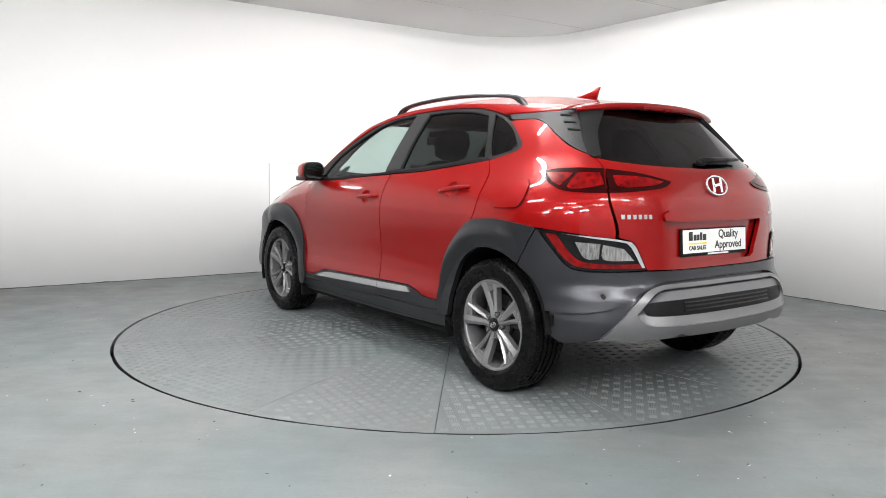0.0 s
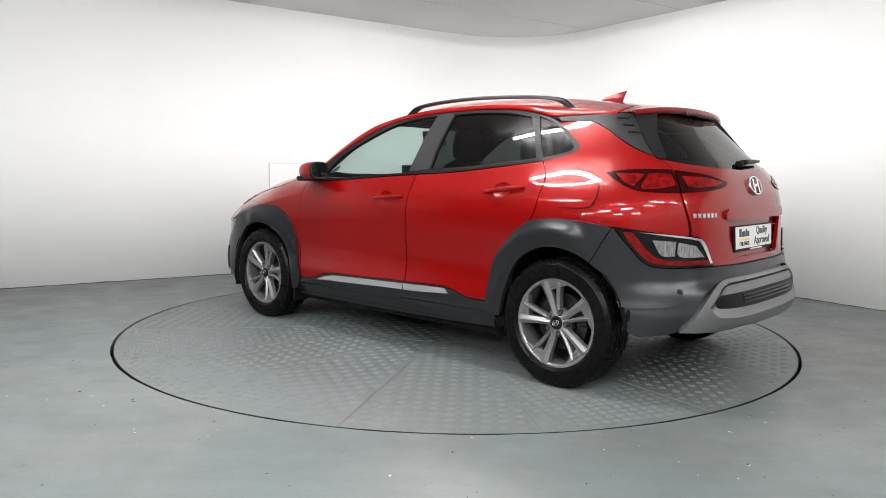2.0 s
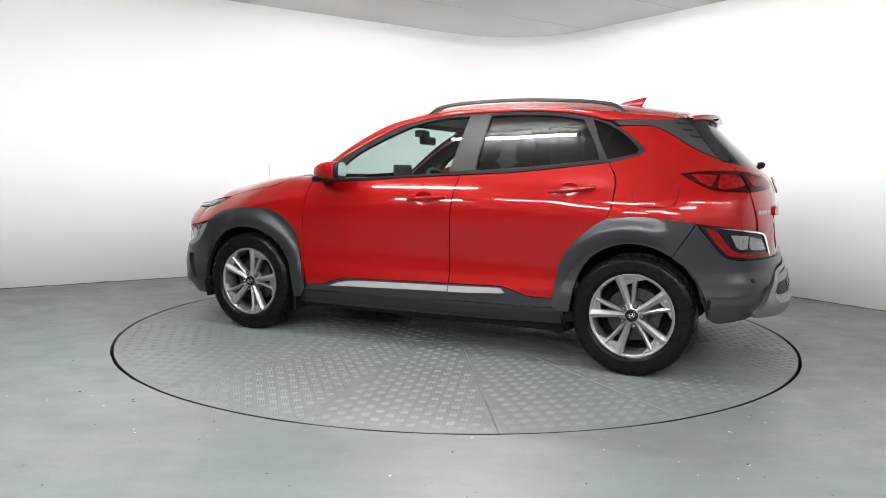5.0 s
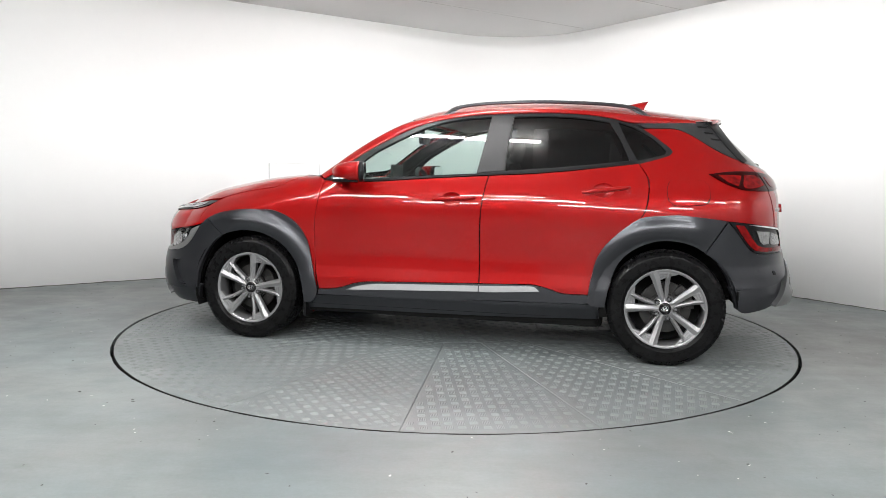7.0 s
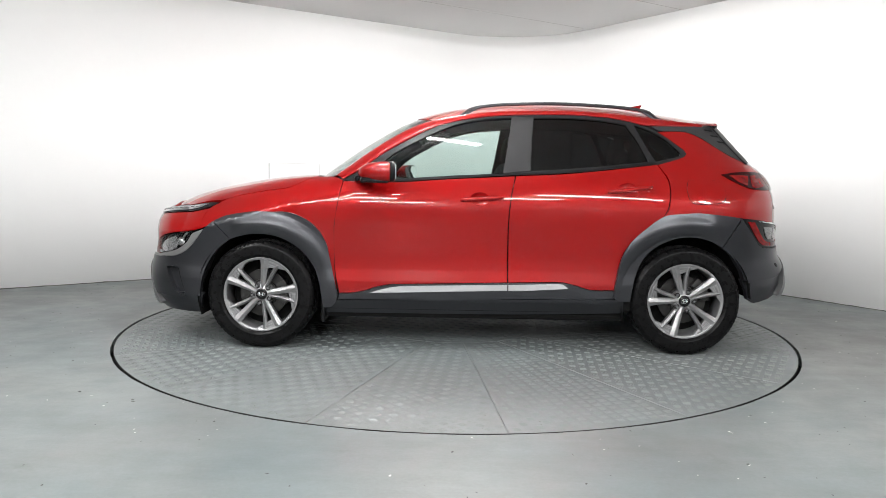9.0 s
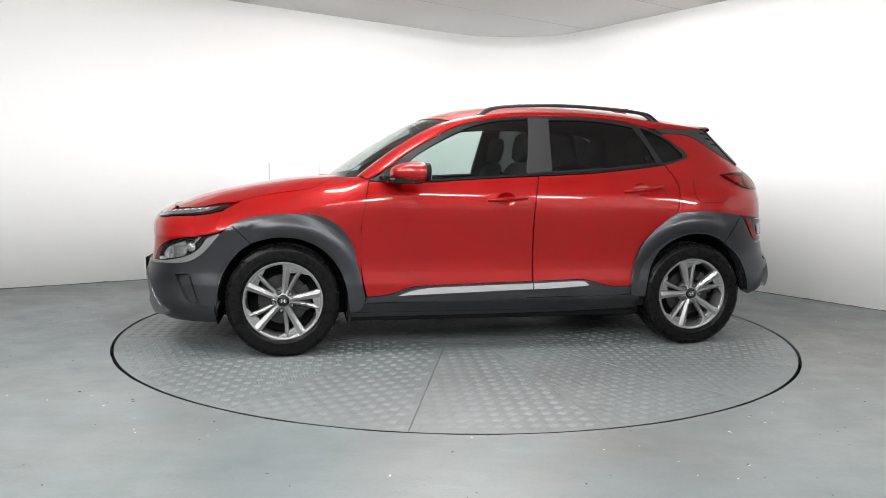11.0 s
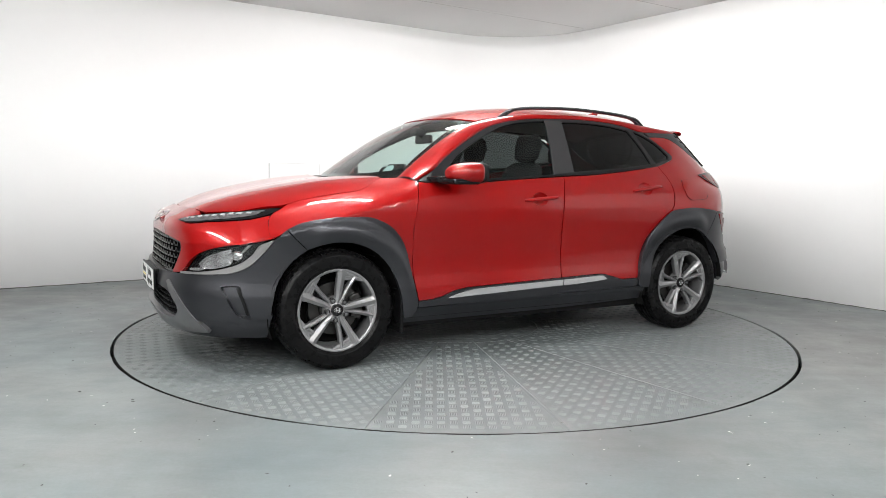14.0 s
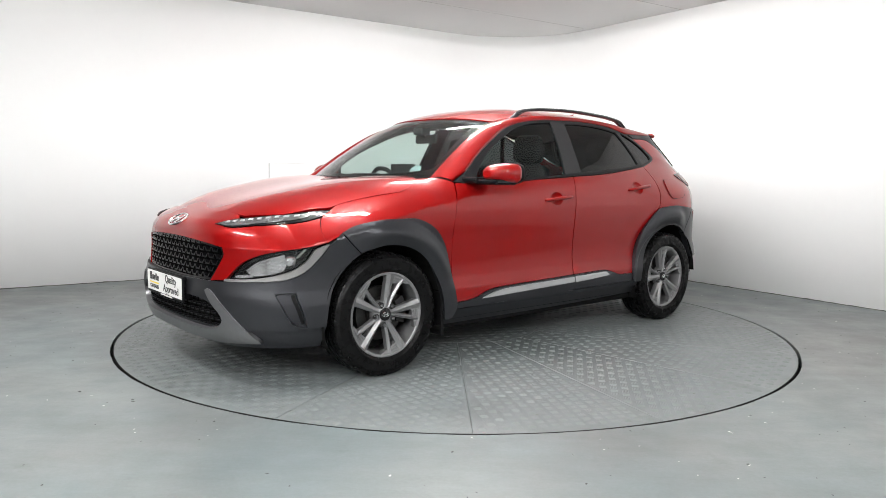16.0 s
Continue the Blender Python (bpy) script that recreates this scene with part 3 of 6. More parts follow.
# ---------------------------------------------------------------- turntable
def turntable():
    t = thing("turntable", "round turntable of painted steel tread plates under the car", "turntable")
    joint, inner, outer = 0.0034, 0.60, 2.264
    bm = bmesh.new()
    n = 10
    rings = []
    a0, a1 = 0.0, math.radians(22.5)
    lo, hi = [], []
    for k in range(n + 1):
        a = a0 + (a1 - a0) * k / n
        for r, row in ((inner + joint, lo), (outer, hi)):
            g = joint / 2 / r
            b = min(max(a, a0 + g), a1 - g)
            row.append((r * math.cos(b), r * math.sin(b)))
    ring = lo + hi[::-1]
    ring_mesh(bm, [[(x, y, z) for x, y in ring] for z in (-0.03, 0.0)], True, True)
    bmesh.ops.recalc_face_normals(bm, faces=bm.faces[:])
    me = None
    for k in range(16):
        if me is None:
            first = part("tread_plate", bm, PLATE_PAINT, t)
            me = first.data
            ob = first
        else:
            ob = new("tread_plate", me)
            ob.parent = t
        ob.matrix_basis = pose(0, 0, 0, 0, 0, 6.2 + 22.5 * k)
    bm = bmesh.new()
    ring_mesh(bm, [[(inner * math.cos(2 * math.pi * k / 64), inner * math.sin(2 * math.pi * k / 64), z) for k in range(64)] for z in (-0.03, 0.0)], True, True)
    part("centre_plate", bm, PLATE_PAINT, t)
    bm = bmesh.new()
    ring_mesh(bm, [[(2.25 * math.cos(2 * math.pi * k / 64), 2.25 * math.sin(2 * math.pi * k / 64), z) for k in range(64)] for z in (-0.05, -0.012)], True, True)
    part("deck", bm, GAP_BLACK, t)
    bm = bmesh.new()
    lathe(bm, [(2.2645, -0.04), (2.2645, 0.0005), (2.269, 0.0005), (2.269, -0.04)], 128, 2, closed=True)
    part("rim", bm, GAP_BLACK, t, "thin dark rim")
    # five-bar tread: patches of short ridges, turned this way and that
    verts, faces = [], []
    pitch = 0.056

    def patch(px, py, flip, ux, uy):
        for k in range(5):
            off = (k - 2) * 0.0075
            half = 0.0185 if k != 2 else 0.0205
            n0 = len(verts)
            for lx, ly, h in ((-half, -0.0026, 0.0), (half, -0.0026, 0.0), (half, 0.0026, 0.0), (-half, 0.0026, 0.0), (-half + 0.004, 0.0, 0.0010), (half - 0.004, 0.0, 0.0010)):
                qx, qy = (px + lx, py + off + ly) if flip else (px + off + ly, py - lx)
                verts.append((ux * qx - uy * qy, uy * qx + ux * qy, h + 0.0002))
            faces.extend([(n0, n0 + 1, n0 + 5, n0 + 4), (n0 + 1, n0 + 2, n0 + 5), (n0 + 2, n0 + 3, n0 + 4, n0 + 5), (n0 + 3, n0, n0 + 4)])
    for k in range(16):
        a = math.radians(6.2 + 22.5 * (k + 0.5))
        b = a + (math.radians(45) if k % 2 else 0.0)
        ux, uy = math.cos(b), math.sin(b)
        for i in range(-42, 43):
            for j in range(-42, 43):
                px, py = i * pitch, j * pitch
                r = math.hypot(px, py)
                th = (math.atan2(py, px) + b - a + math.pi) % (2 * math.pi) - math.pi
                if r < inner + 0.03 or r > outer - 0.03 or abs(th) > math.radians(11.25) - 0.026 / r:
                    continue
                patch(px, py, (i + j) % 2, ux, uy)
    for i in range(-12, 13):
        for j in range(-12, 13):
            if math.hypot(i * pitch, j * pitch) < inner - 0.03:
                patch(i * pitch, j * pitch, (i + j) % 2, 0.94, 0.342)
    me = bpy.data.meshes.new("tread_pattern")
    me.from_pydata(verts, [], faces)
    me.materials.append(PLATE_PAINT)
    ob = new("tread_pattern", me)
    ob.parent = t
    tagged(ob, "raised diamond tread", kind="stuff")
    # grit that has been carried on by tyres
    rng = random.Random(5)
    verts, faces = [], []
    for _ in range(170):
        a, r = rng.uniform(0, 2 * math.pi), 2.22 * math.sqrt(rng.uniform(0.05, 1.0))
        size, turn, n0 = rng.uniform(0.0025, 0.0065), rng.uniform(0, 6.28), len(verts)
        for i in range(5):
            q = size * rng.uniform(0.5, 1.2)
            verts.append((r * math.cos(a) + q * math.cos(turn + 1.2566 * i), r * math.sin(a) + q * math.sin(turn + 1.2566 * i), 0.0008))
        verts.append((r * math.cos(a), r * math.sin(a), 0.0032))
        faces += [(n0 + i, n0 + (i + 1) % 5, n0 + 5) for i in range(5)]
    me = bpy.data.meshes.new("grit")
    me.from_pydata(verts, [], faces)
    me.materials.append(SEAM)
    ob = new("grit", me)
    ob.parent = t
    tagged(ob, "dark grit on the plates", kind="stuff")
    return t




# ---------------------------------------------------------------- the car's surfaces
NOSE, TAIL = Wrap(FX, nose_x, FP), Wrap(RX, tail_x, RP)


def on_side(x, z):
    return x, side_y(x, z), z


def on_sill(x, z):
    """The sill leans in towards its lower edge."""
    return x, side_y(x, max(z, 0.30)) - 0.62 * max(0.0, 0.318 - z), z


def on_arch(x, z):
    """The flank with the arch's moulding: a proud ridge between two slopes."""
    cx, ridge = (1.3, 0.438) if x > 0 else (-1.3, 0.466)
    r = math.hypot(x - cx, z - 0.335) - ridge
    fade = mix(0.25, 1.0, (z - 0.36) / 0.26) * (1 - mix(0, 1, ((x - 1.36) if x > 0 else (-1.38 - x)) / 0.14))
    return x, side_y(x, z) + fade * tab(r, (-0.06, 0.004), (-0.040, 0.013), (-0.006, 0.019), (0.004, 0.018), (0.05, 0.002), (0.075, -0.004)), z


def on_nose(s, z):
    return NOSE.point(s, z)


def on_tail(s, z):
    return TAIL.point(s, z)


def on_bonnet(x, y):
    return x, y, bonnet_z(x, y)


def on_roof(x, y):
    return x, y, roof_z(x, y)


def ny(y, z):
    """A place on the nose by its y and height."""
    return NOSE.place(z, y=y), z


def nx(x, z):
    return NOSE.place(z, x=x), z


def ty(y, z):
    return TAIL.place(z, y=y), z


def tx(x, z):
    return TAIL.place(z, x=x), z


def both_sides(half, step=0.02):
    """A full outline from its left half, which runs from the middle above to the middle below."""
    run = []
    for k, r in enumerate(half):
        r = list(r) if k == 0 else [half[k - 1][-1]] + list(r)
        pts = smooth_run(r, step)
        run += pts if not run else pts[1:]
    return run + [Vector((-p.x, p.y)) for p in reversed(run) if p.x > 1e-4]


def loft_strip(bm, rows):
    made = [[bm.verts.new(p) for p in r] for r in rows]
    for a, b in zip(made, made[1:]):
        for i in range(len(a) - 1):
            f = bm.faces.new((a[i], a[i + 1], b[i + 1], b[i]))
            f.smooth = True
    return made


def pair(name, build, mat, parent, label="", smooth=False):
    """The same part on the left and, mirrored, on the right."""
    a = part(name, build(bmesh.new()), mat, parent, label, smooth)
    bm = bmesh.new()
    bm.from_mesh(a.data)
    mirror_mesh(bm)
    return a, part(name, bm, mat, parent, label)


CUPS = ((-0.038, 0.938), (-0.930, 1.005))


def handle_cup(cx, cz):
    """The rim of the recess behind a door handle."""
    return [Vector((cx + 0.060 * math.cos(2 * math.pi * k / 32), cz + 0.042 * math.sin(2 * math.pi * k / 32))) for k in range(32)]


# ---------------------------------------------------------------- body panels
def body_sides(car):
    front_door = outline([(0.812, 0.355), (0.842, 0.522), (0.843, 0.764), (0.815, 0.936), (0.793, 1.036)],
                         [(0.50, 1.031), (0.13, 1.056), (-0.25, 1.078)],
                         [(-0.224, 0.95), (-0.210, 0.78), (-0.212, 0.434)],
                         [(0.40, 0.416), (0.50, 0.412), (0.58, 0.398), (0.66, 0.371), (0.74, 0.357)])
    panel("front_door", front_door, on_side, RED, car, flip=True, both=True, grid=0.017, holes=[handle_cup(*CUPS[0])])
    rear_door = outline([(-0.219, 0.434), (-0.217, 0.78), (-0.231, 0.95), (-0.257, 1.079)],
                        [(-0.556, 1.096), (-0.865, 1.128), (-1.124, 1.160)],
                        [(-1.168, 1.09), (-1.180, 1.031), (-1.175, 0.95), (-1.162, 0.89), (-1.137, 0.846)],
                        [(-1.026, 0.760), (-0.945, 0.673), (-0.898, 0.58), (-0.869, 0.449), (-0.862, 0.397)],
                        [(-0.72, 0.398), (-0.64, 0.420), (-0.565, 0.438), (-0.50, 0.441)])
    panel("rear_door", rear_door, on_side, RED, car, flip=True, both=True, grid=0.017, holes=[handle_cup(*CUPS[1])])
    fender = outline([(0.848, 0.764), (0.820, 0.936), (0.800, 1.040)],
                     [(0.86, 1.060), (0.965, 1.058)],
                     [(1.01, 1.050), (1.07, 1.022), (1.136, 0.994), (1.226, 0.977), (1.45, 0.941), (1.516, 0.924), (1.578, 0.890)],
                     [(1.64, 0.853), (1.668, 0.79), (1.664, 0.734)],
                     [(1.567, 0.782), (1.498, 0.810), (1.36, 0.833), (1.222, 0.845), (1.119, 0.843), (1.017, 0.804), (0.948, 0.747), (0.897, 0.662), (0.870, 0.541), (0.828, 0.360)],
                     [(0.846, 0.522)])
    panel("fender", fender, on_side, RED, car, flip=True, both=True, grid=0.015)
    quarter = outline([tx(-1.130, 1.160), tx(-1.176, 1.09), tx(-1.187, 1.031), tx(-1.182, 0.95), tx(-1.169, 0.89), tx(-1.144, 0.848)],
                      [tx(-1.257, 0.865), tx(-1.391, 0.870), tx(-1.559, 0.853), tx(-1.61, 0.846)],
                      [tx(-1.735, 0.833), tx(-1.834, 0.818), tx(-1.893, 0.808)],
                      [tx(-1.890, 0.867), tx(-1.846, 1.016), tx(-1.786, 1.118), tx(-1.712, 1.178)],
                      [tx(-1.60, 1.222), tx(-1.506, 1.276), tx(-1.42, 1.330), tx(-1.33, 1.366), tx(-1.20, 1.370), tx(-1.150, 1.366)],
                      [tx(-1.216, 1.322), tx(-1.30, 1.255), tx(-1.316, 1.232), tx(-1.300, 1.212), tx(-1.22, 1.185)])
    panel("quarter_panel", quarter, on_tail, RED, car, flip=True, both=True, grid=0.016)
    # lower strips and sills
    strip_front = outline([(0.818, 0.318), (0.812, 0.350)], [(0.74, 0.354), (0.66, 0.368), (0.58, 0.394), (0.50, 0.408), (0.40, 0.413), (-0.213, 0.430)], [(-0.213, 0.335)])
    panel("door_strip", strip_front, on_side, CLAD, car, "dark grey lower door strip", 0.008, 0.02, flip=True, both=True)
    strip_rear = outline([(-0.219, 0.335), (-0.219, 0.430)], [(-0.50, 0.436), (-0.565, 0.433), (-0.64, 0.416), (-0.72, 0.394), (-0.858, 0.393)], [(-0.852, 0.345)])
    panel("door_strip", strip_rear, on_side, CLAD, car, "dark grey lower door strip", 0.008, 0.02, flip=True, both=True)
    sill = outline([(0.93, 0.222), (0.90, 0.31)], [(0.3, 0.322), (-0.3, 0.330), (-0.92, 0.340)], [(-0.93, 0.250)], [(-0.2, 0.228)])
    panel("sill", sill, on_sill, CLAD, car, "dark grey sill cladding", 0.004, 0.05, flip=True, both=True)
    trim = outline([(0.625, 0.358), (0.56, 0.380), (0.48, 0.396), (0.35, 0.405), (-0.212, 0.420)], [(-0.212, 0.385)], [(0.2, 0.372)])
    panel("silver_trim", trim, on_side, TRIM_SILVER, car, "satin silver door trim", 0.017, 0.012, flip=True, both=True, grid=0.02)
    trim = outline([(-0.220, 0.420), (-0.45, 0.427), (-0.55, 0.427), (-0.582, 0.404)], [(-0.50, 0.397), (-0.220, 0.385)])
    panel("silver_trim", trim, on_side, TRIM_SILVER, car, "satin silver door trim", 0.017, 0.012, flip=True, both=True, grid=0.02)
    # arch claddings
    arch_f = outline([(0.822, 0.345), (0.870, 0.541), (0.897, 0.662), (0.948, 0.747), (1.017, 0.804), (1.119, 0.843), (1.222, 0.845), (1.36, 0.833), (1.498, 0.810), (1.578, 0.777)],
                     [(1.476, 0.677)], [(1.44, 0.692), (1.37, 0.712), (1.30, 0.718), (1.20, 0.706), (1.10, 0.664), (1.02, 0.596), (0.965, 0.51), (0.932, 0.41), (0.918, 0.33), (0.910, 0.265)],
                     [(0.86, 0.270), (0.835, 0.30)])
    panel("arch_cladding", arch_f, on_arch, CLAD, car, "dark grey wheel arch cladding", 0.014, 0.03, flip=True, both=True, grid=0.014)
    arch_r = outline([(-0.858, 0.350), (-0.869, 0.449), (-0.898, 0.58), (-0.945, 0.673), (-1.026, 0.76), (-1.14, 0.846), (-1.257, 0.865), (-1.391, 0.870), (-1.559, 0.853), (-1.604, 0.842)],
                     [(-1.497, 0.668)], [(-1.43, 0.705), (-1.36, 0.725), (-1.28, 0.730), (-1.20, 0.715), (-1.10, 0.665), (-1.03, 0.59), (-0.985, 0.48), (-0.966, 0.38), (-0.958, 0.330)],
                     [(-0.90, 0.330)])
    panel("arch_cladding", arch_r, on_arch, CLAD, car, "dark grey wheel arch cladding", 0.014, 0.03, flip=True, both=True, grid=0.014)
    # fuel flap
    flap = outline([(-1.30, 1.062), (-1.40, 1.066), (-1.485, 1.060), (-1.508, 1.035), (-1.512, 0.97), (-1.49, 0.938), (-1.40, 0.928), (-1.32, 0.930), (-1.292, 0.955), (-1.283, 1.02)])
    big = outline([(-1.298, 1.0645), (-1.40, 1.0685), (-1.4875, 1.0625), (-1.5105, 1.0355), (-1.5145, 0.969), (-1.492, 0.9355), (-1.40, 0.9255), (-1.318, 0.9275), (-1.2895, 0.954), (-1.2805, 1.02)])
    panel("flap_gap", big, on_side, GAP_BLACK, car, offset=0.004, depth=0, flip=True, grid=0.015)
    panel("fuel_flap", flap, on_side, RED, car, "red fuel flap", 0.0075, 0.006, flip=True, grid=0.015)


def roof_and_bonnet(car):
    roof = mirrored_y([[(0.395, 0.0), (0.375, 0.25), (0.315, 0.45), (0.262, 0.548)], [(0.0, 0.548), (-0.6, 0.548), (-1.0, 0.546), (-1.43, 0.530)], [(-1.43, 0.0)]])
    panel("roof", roof, on_roof, RED, car, grid=0.06)
    screen = mirrored_y([[(1.045, 0.0), (1.03, 0.25), (0.97, 0.48), (0.868, 0.655)], [(0.79, 0.643), (0.67, 0.619), (0.512, 0.590), (0.272, 0.550)], [(0.322, 0.45), (0.382, 0.25), (0.401, 0.0)]])
    panel("windscreen", screen, on_roof, GLASS, car, "clear green-tinted windscreen", -0.004, 0, grid=0.06)
    band = mirrored_y([[(0.46, 0.0), (0.44, 0.25), (0.38, 0.44), (0.36, 0.50), (0.56, 0.560), (0.72, 0.600), (0.82, 0.610), (0.93, 0.44), (0.985, 0.25), (1.0, 0.0)]])
    panel("screen_border", screen, on_roof, GLOSS_BLACK, car, "black enamel border of the windscreen", -0.007, 0, grid=0.06, holes=[band])
    bonnet = mirrored_y([[(1.975, 0.0), (1.97, 0.2), (1.955, 0.36), (1.925, 0.478)], [(1.79, 0.627), (1.64, 0.695), (1.574, 0.719)], [(1.516, 0.722), (1.45, 0.728), (1.226, 0.771), (1.136, 0.777), (1.07, 0.750), (0.975, 0.672)], [(0.985, 0.62), (1.055, 0.45), (1.085, 0.25), (1.095, 0.0)]])
    panel("bonnet", bonnet, on_bonnet, RED, car, "red bonnet", 0, 0.015, grid=0.022)
    cowl = mirrored_y([[(1.10, 0.0), (1.09, 0.25), (1.06, 0.45), (0.98, 0.66)], [(0.88, 0.635)], [(0.96, 0.48), (1.02, 0.25), (1.035, 0.0)]])
    panel("cowl", cowl, lambda x, y: (x, y, 1.052 - 0.06 * (y / 0.66) ** 4), BLACK, car, "black scuttle panel", 0, 0.02, grid=0.06)

    # roof side rails of the body, from the screen's foot to the tail
    stations = [((0.800, 1.047), (0.885, 0.668)), ((0.687, 1.112), (0.79, 0.648)), ((0.569, 1.200), (0.67, 0.625)), ((0.416, 1.291), (0.512, 0.596)), ((0.209, 1.391), (0.27, 0.556)), ((0.033, 1.433), (0.05, 0.551)), ((-0.215, 1.460), (-0.21, 0.551)), ((-0.569, 1.468), (-0.57, 0.551)), ((-0.817, 1.456), (-0.82, 0.551)), ((-0.957, 1.434), (-0.96, 0.551)), ((-1.10, 1.404), (-1.10, 0.545)), ((-1.20, 1.404), (-1.20, 0.541)), ((-1.32, 1.404), (-1.32, 0.536)), ((-1.45, 1.402), (-1.43, 0.532))]
    low = smooth_run([s[0] for s in stations], 0.03)
    keys = [0.0]
    for a, b in zip(stations, stations[1:]):
        keys.append(keys[-1] + math.hypot(b[0][0] - a[0][0], b[0][1] - a[0][1]))

    def build(bm, inset=0.0):
        rows = []
        m = 60
        for i in range(m + 1):
            d = keys[-1] * i / m
            lx = tab(d, *[(k, s[0][0]) for k, s in zip(keys, stations)])
            lz = tab(d, *[(k, s[0][1]) for k, s in zip(keys, stations)])
            ux = tab(d, *[(k, s[1][0]) for k, s in zip(keys, stations)])
            uy = tab(d, *[(k, s[1][1]) for k, s in zip(keys, stations)])
            a = Vector(on_side(lx, lz))
            b = Vector(on_roof(ux, uy))
            lift = 0.022 * mix(0, 1, (lx - 0.12) / 0.22)
            c = Vector(((a.x + b.x) / 2 + 0.6 * lift, a.y * 0.55 + b.y * 0.45 + 0.012, b.z * 0.6 + a.z * 0.4 + 0.022 + lift))
            if inset:
                drop = Vector((-0.35 * inset, -inset, -0.6 * inset))
                a, b, c = a + drop, b + drop, c + drop * 1.6
            row = [a + Vector((0, -0.012, 0))]
            for k in range(9):
                t = k / 8
                row.append(a * (1 - t) ** 2 + c * (2 * t * (1 - t)) + b * t * t)
            row.append(b + Vector((0, -0.004, -0.012)))
            rows.append(row)
        loft_strip(bm, rows)
        return bm
    pair("cant_rail", build, RED, car, "red roof side and windscreen pillar")
    pair("pillar_lining", lambda bm: build(bm, 0.022), DASH, car, "dark grey lining of the pillars", True)

    def rail(bm):
        rows = []
        for i in range(49):
            t = i / 48
            x = 0.118 - 1.318 * t
            y = 0.548 - 0.02 * t
            base = roof_z(x, y) - 0.006
            top = tab(-x, (-0.118, 1.478), (-0.03, 1.509), (0.05, 1.527), (0.22, 1.543), (0.50, 1.551), (0.86, 1.538), (1.06, 1.517), (1.14, 1.499), (1.20, 1.478))
            top = mix(base + 0.004, max(top, base + 0.008), min(t, 1 - t) / 0.075)
            foot = mix(base, max(base, top - 0.020), (min(t, 1 - t) - 0.03) / 0.09)
            w = 0.017
            rows.append([(x, y - w, foot), (x, y - w * 0.8, top - 0.006), (x, y - w * 0.35, top), (x, y + w * 0.35, top), (x, y + w * 0.85, top - 0.007), (x, y + w, top - 0.016), (x, y + w * 0.55, max(foot, top - 0.020)), (x, y + w * 0.55, foot)])
        ring_mesh(bm, rows, True, True)
        bmesh.ops.recalc_face_normals(bm, faces=bm.faces[:])
        return bm
    pair("roof_rail", rail, CLAD, car, "black roof rail")

    # shark fin
    bm = bmesh.new()
    rows = []
    for i in range(13):
        t = i / 12
        h = 0.064 * (t**0.8)
        x = -1.005 - 0.145 * t
        w = 0.030 * (1 - 0.55 * t)
        zb = roof_z(x, 0)
        rows.append([(x, -w, zb - 0.003), (x - 0.02 * t, -w * 0.35, zb + h * 0.6), (x - 0.035 * t, 0, zb + h), (x - 0.02 * t, w * 0.35, zb + h * 0.6), (x, w, zb - 0.003)])
    rows.append([(p[0] - 0.012, p[1] * 0.8, p[2]) for p in rows[-1]])
    ring_mesh(bm, rows, True, True)
    part("antenna_fin", bm, RED, car, "red shark fin antenna", True)


def mirrored_y(half, step=0.02):
    """A full outline in plan from its left half, which starts and ends on the middle line."""
    run = []
    for k, r in enumerate(half):
        r = list(r) if k == 0 else [half[k - 1][-1]] + list(r)
        pts = smooth_run(r, step)
        run += pts if not run else pts[1:]
    return run + [Vector((p.x, -p.y)) for p in reversed(run) if p.y > 1e-4]


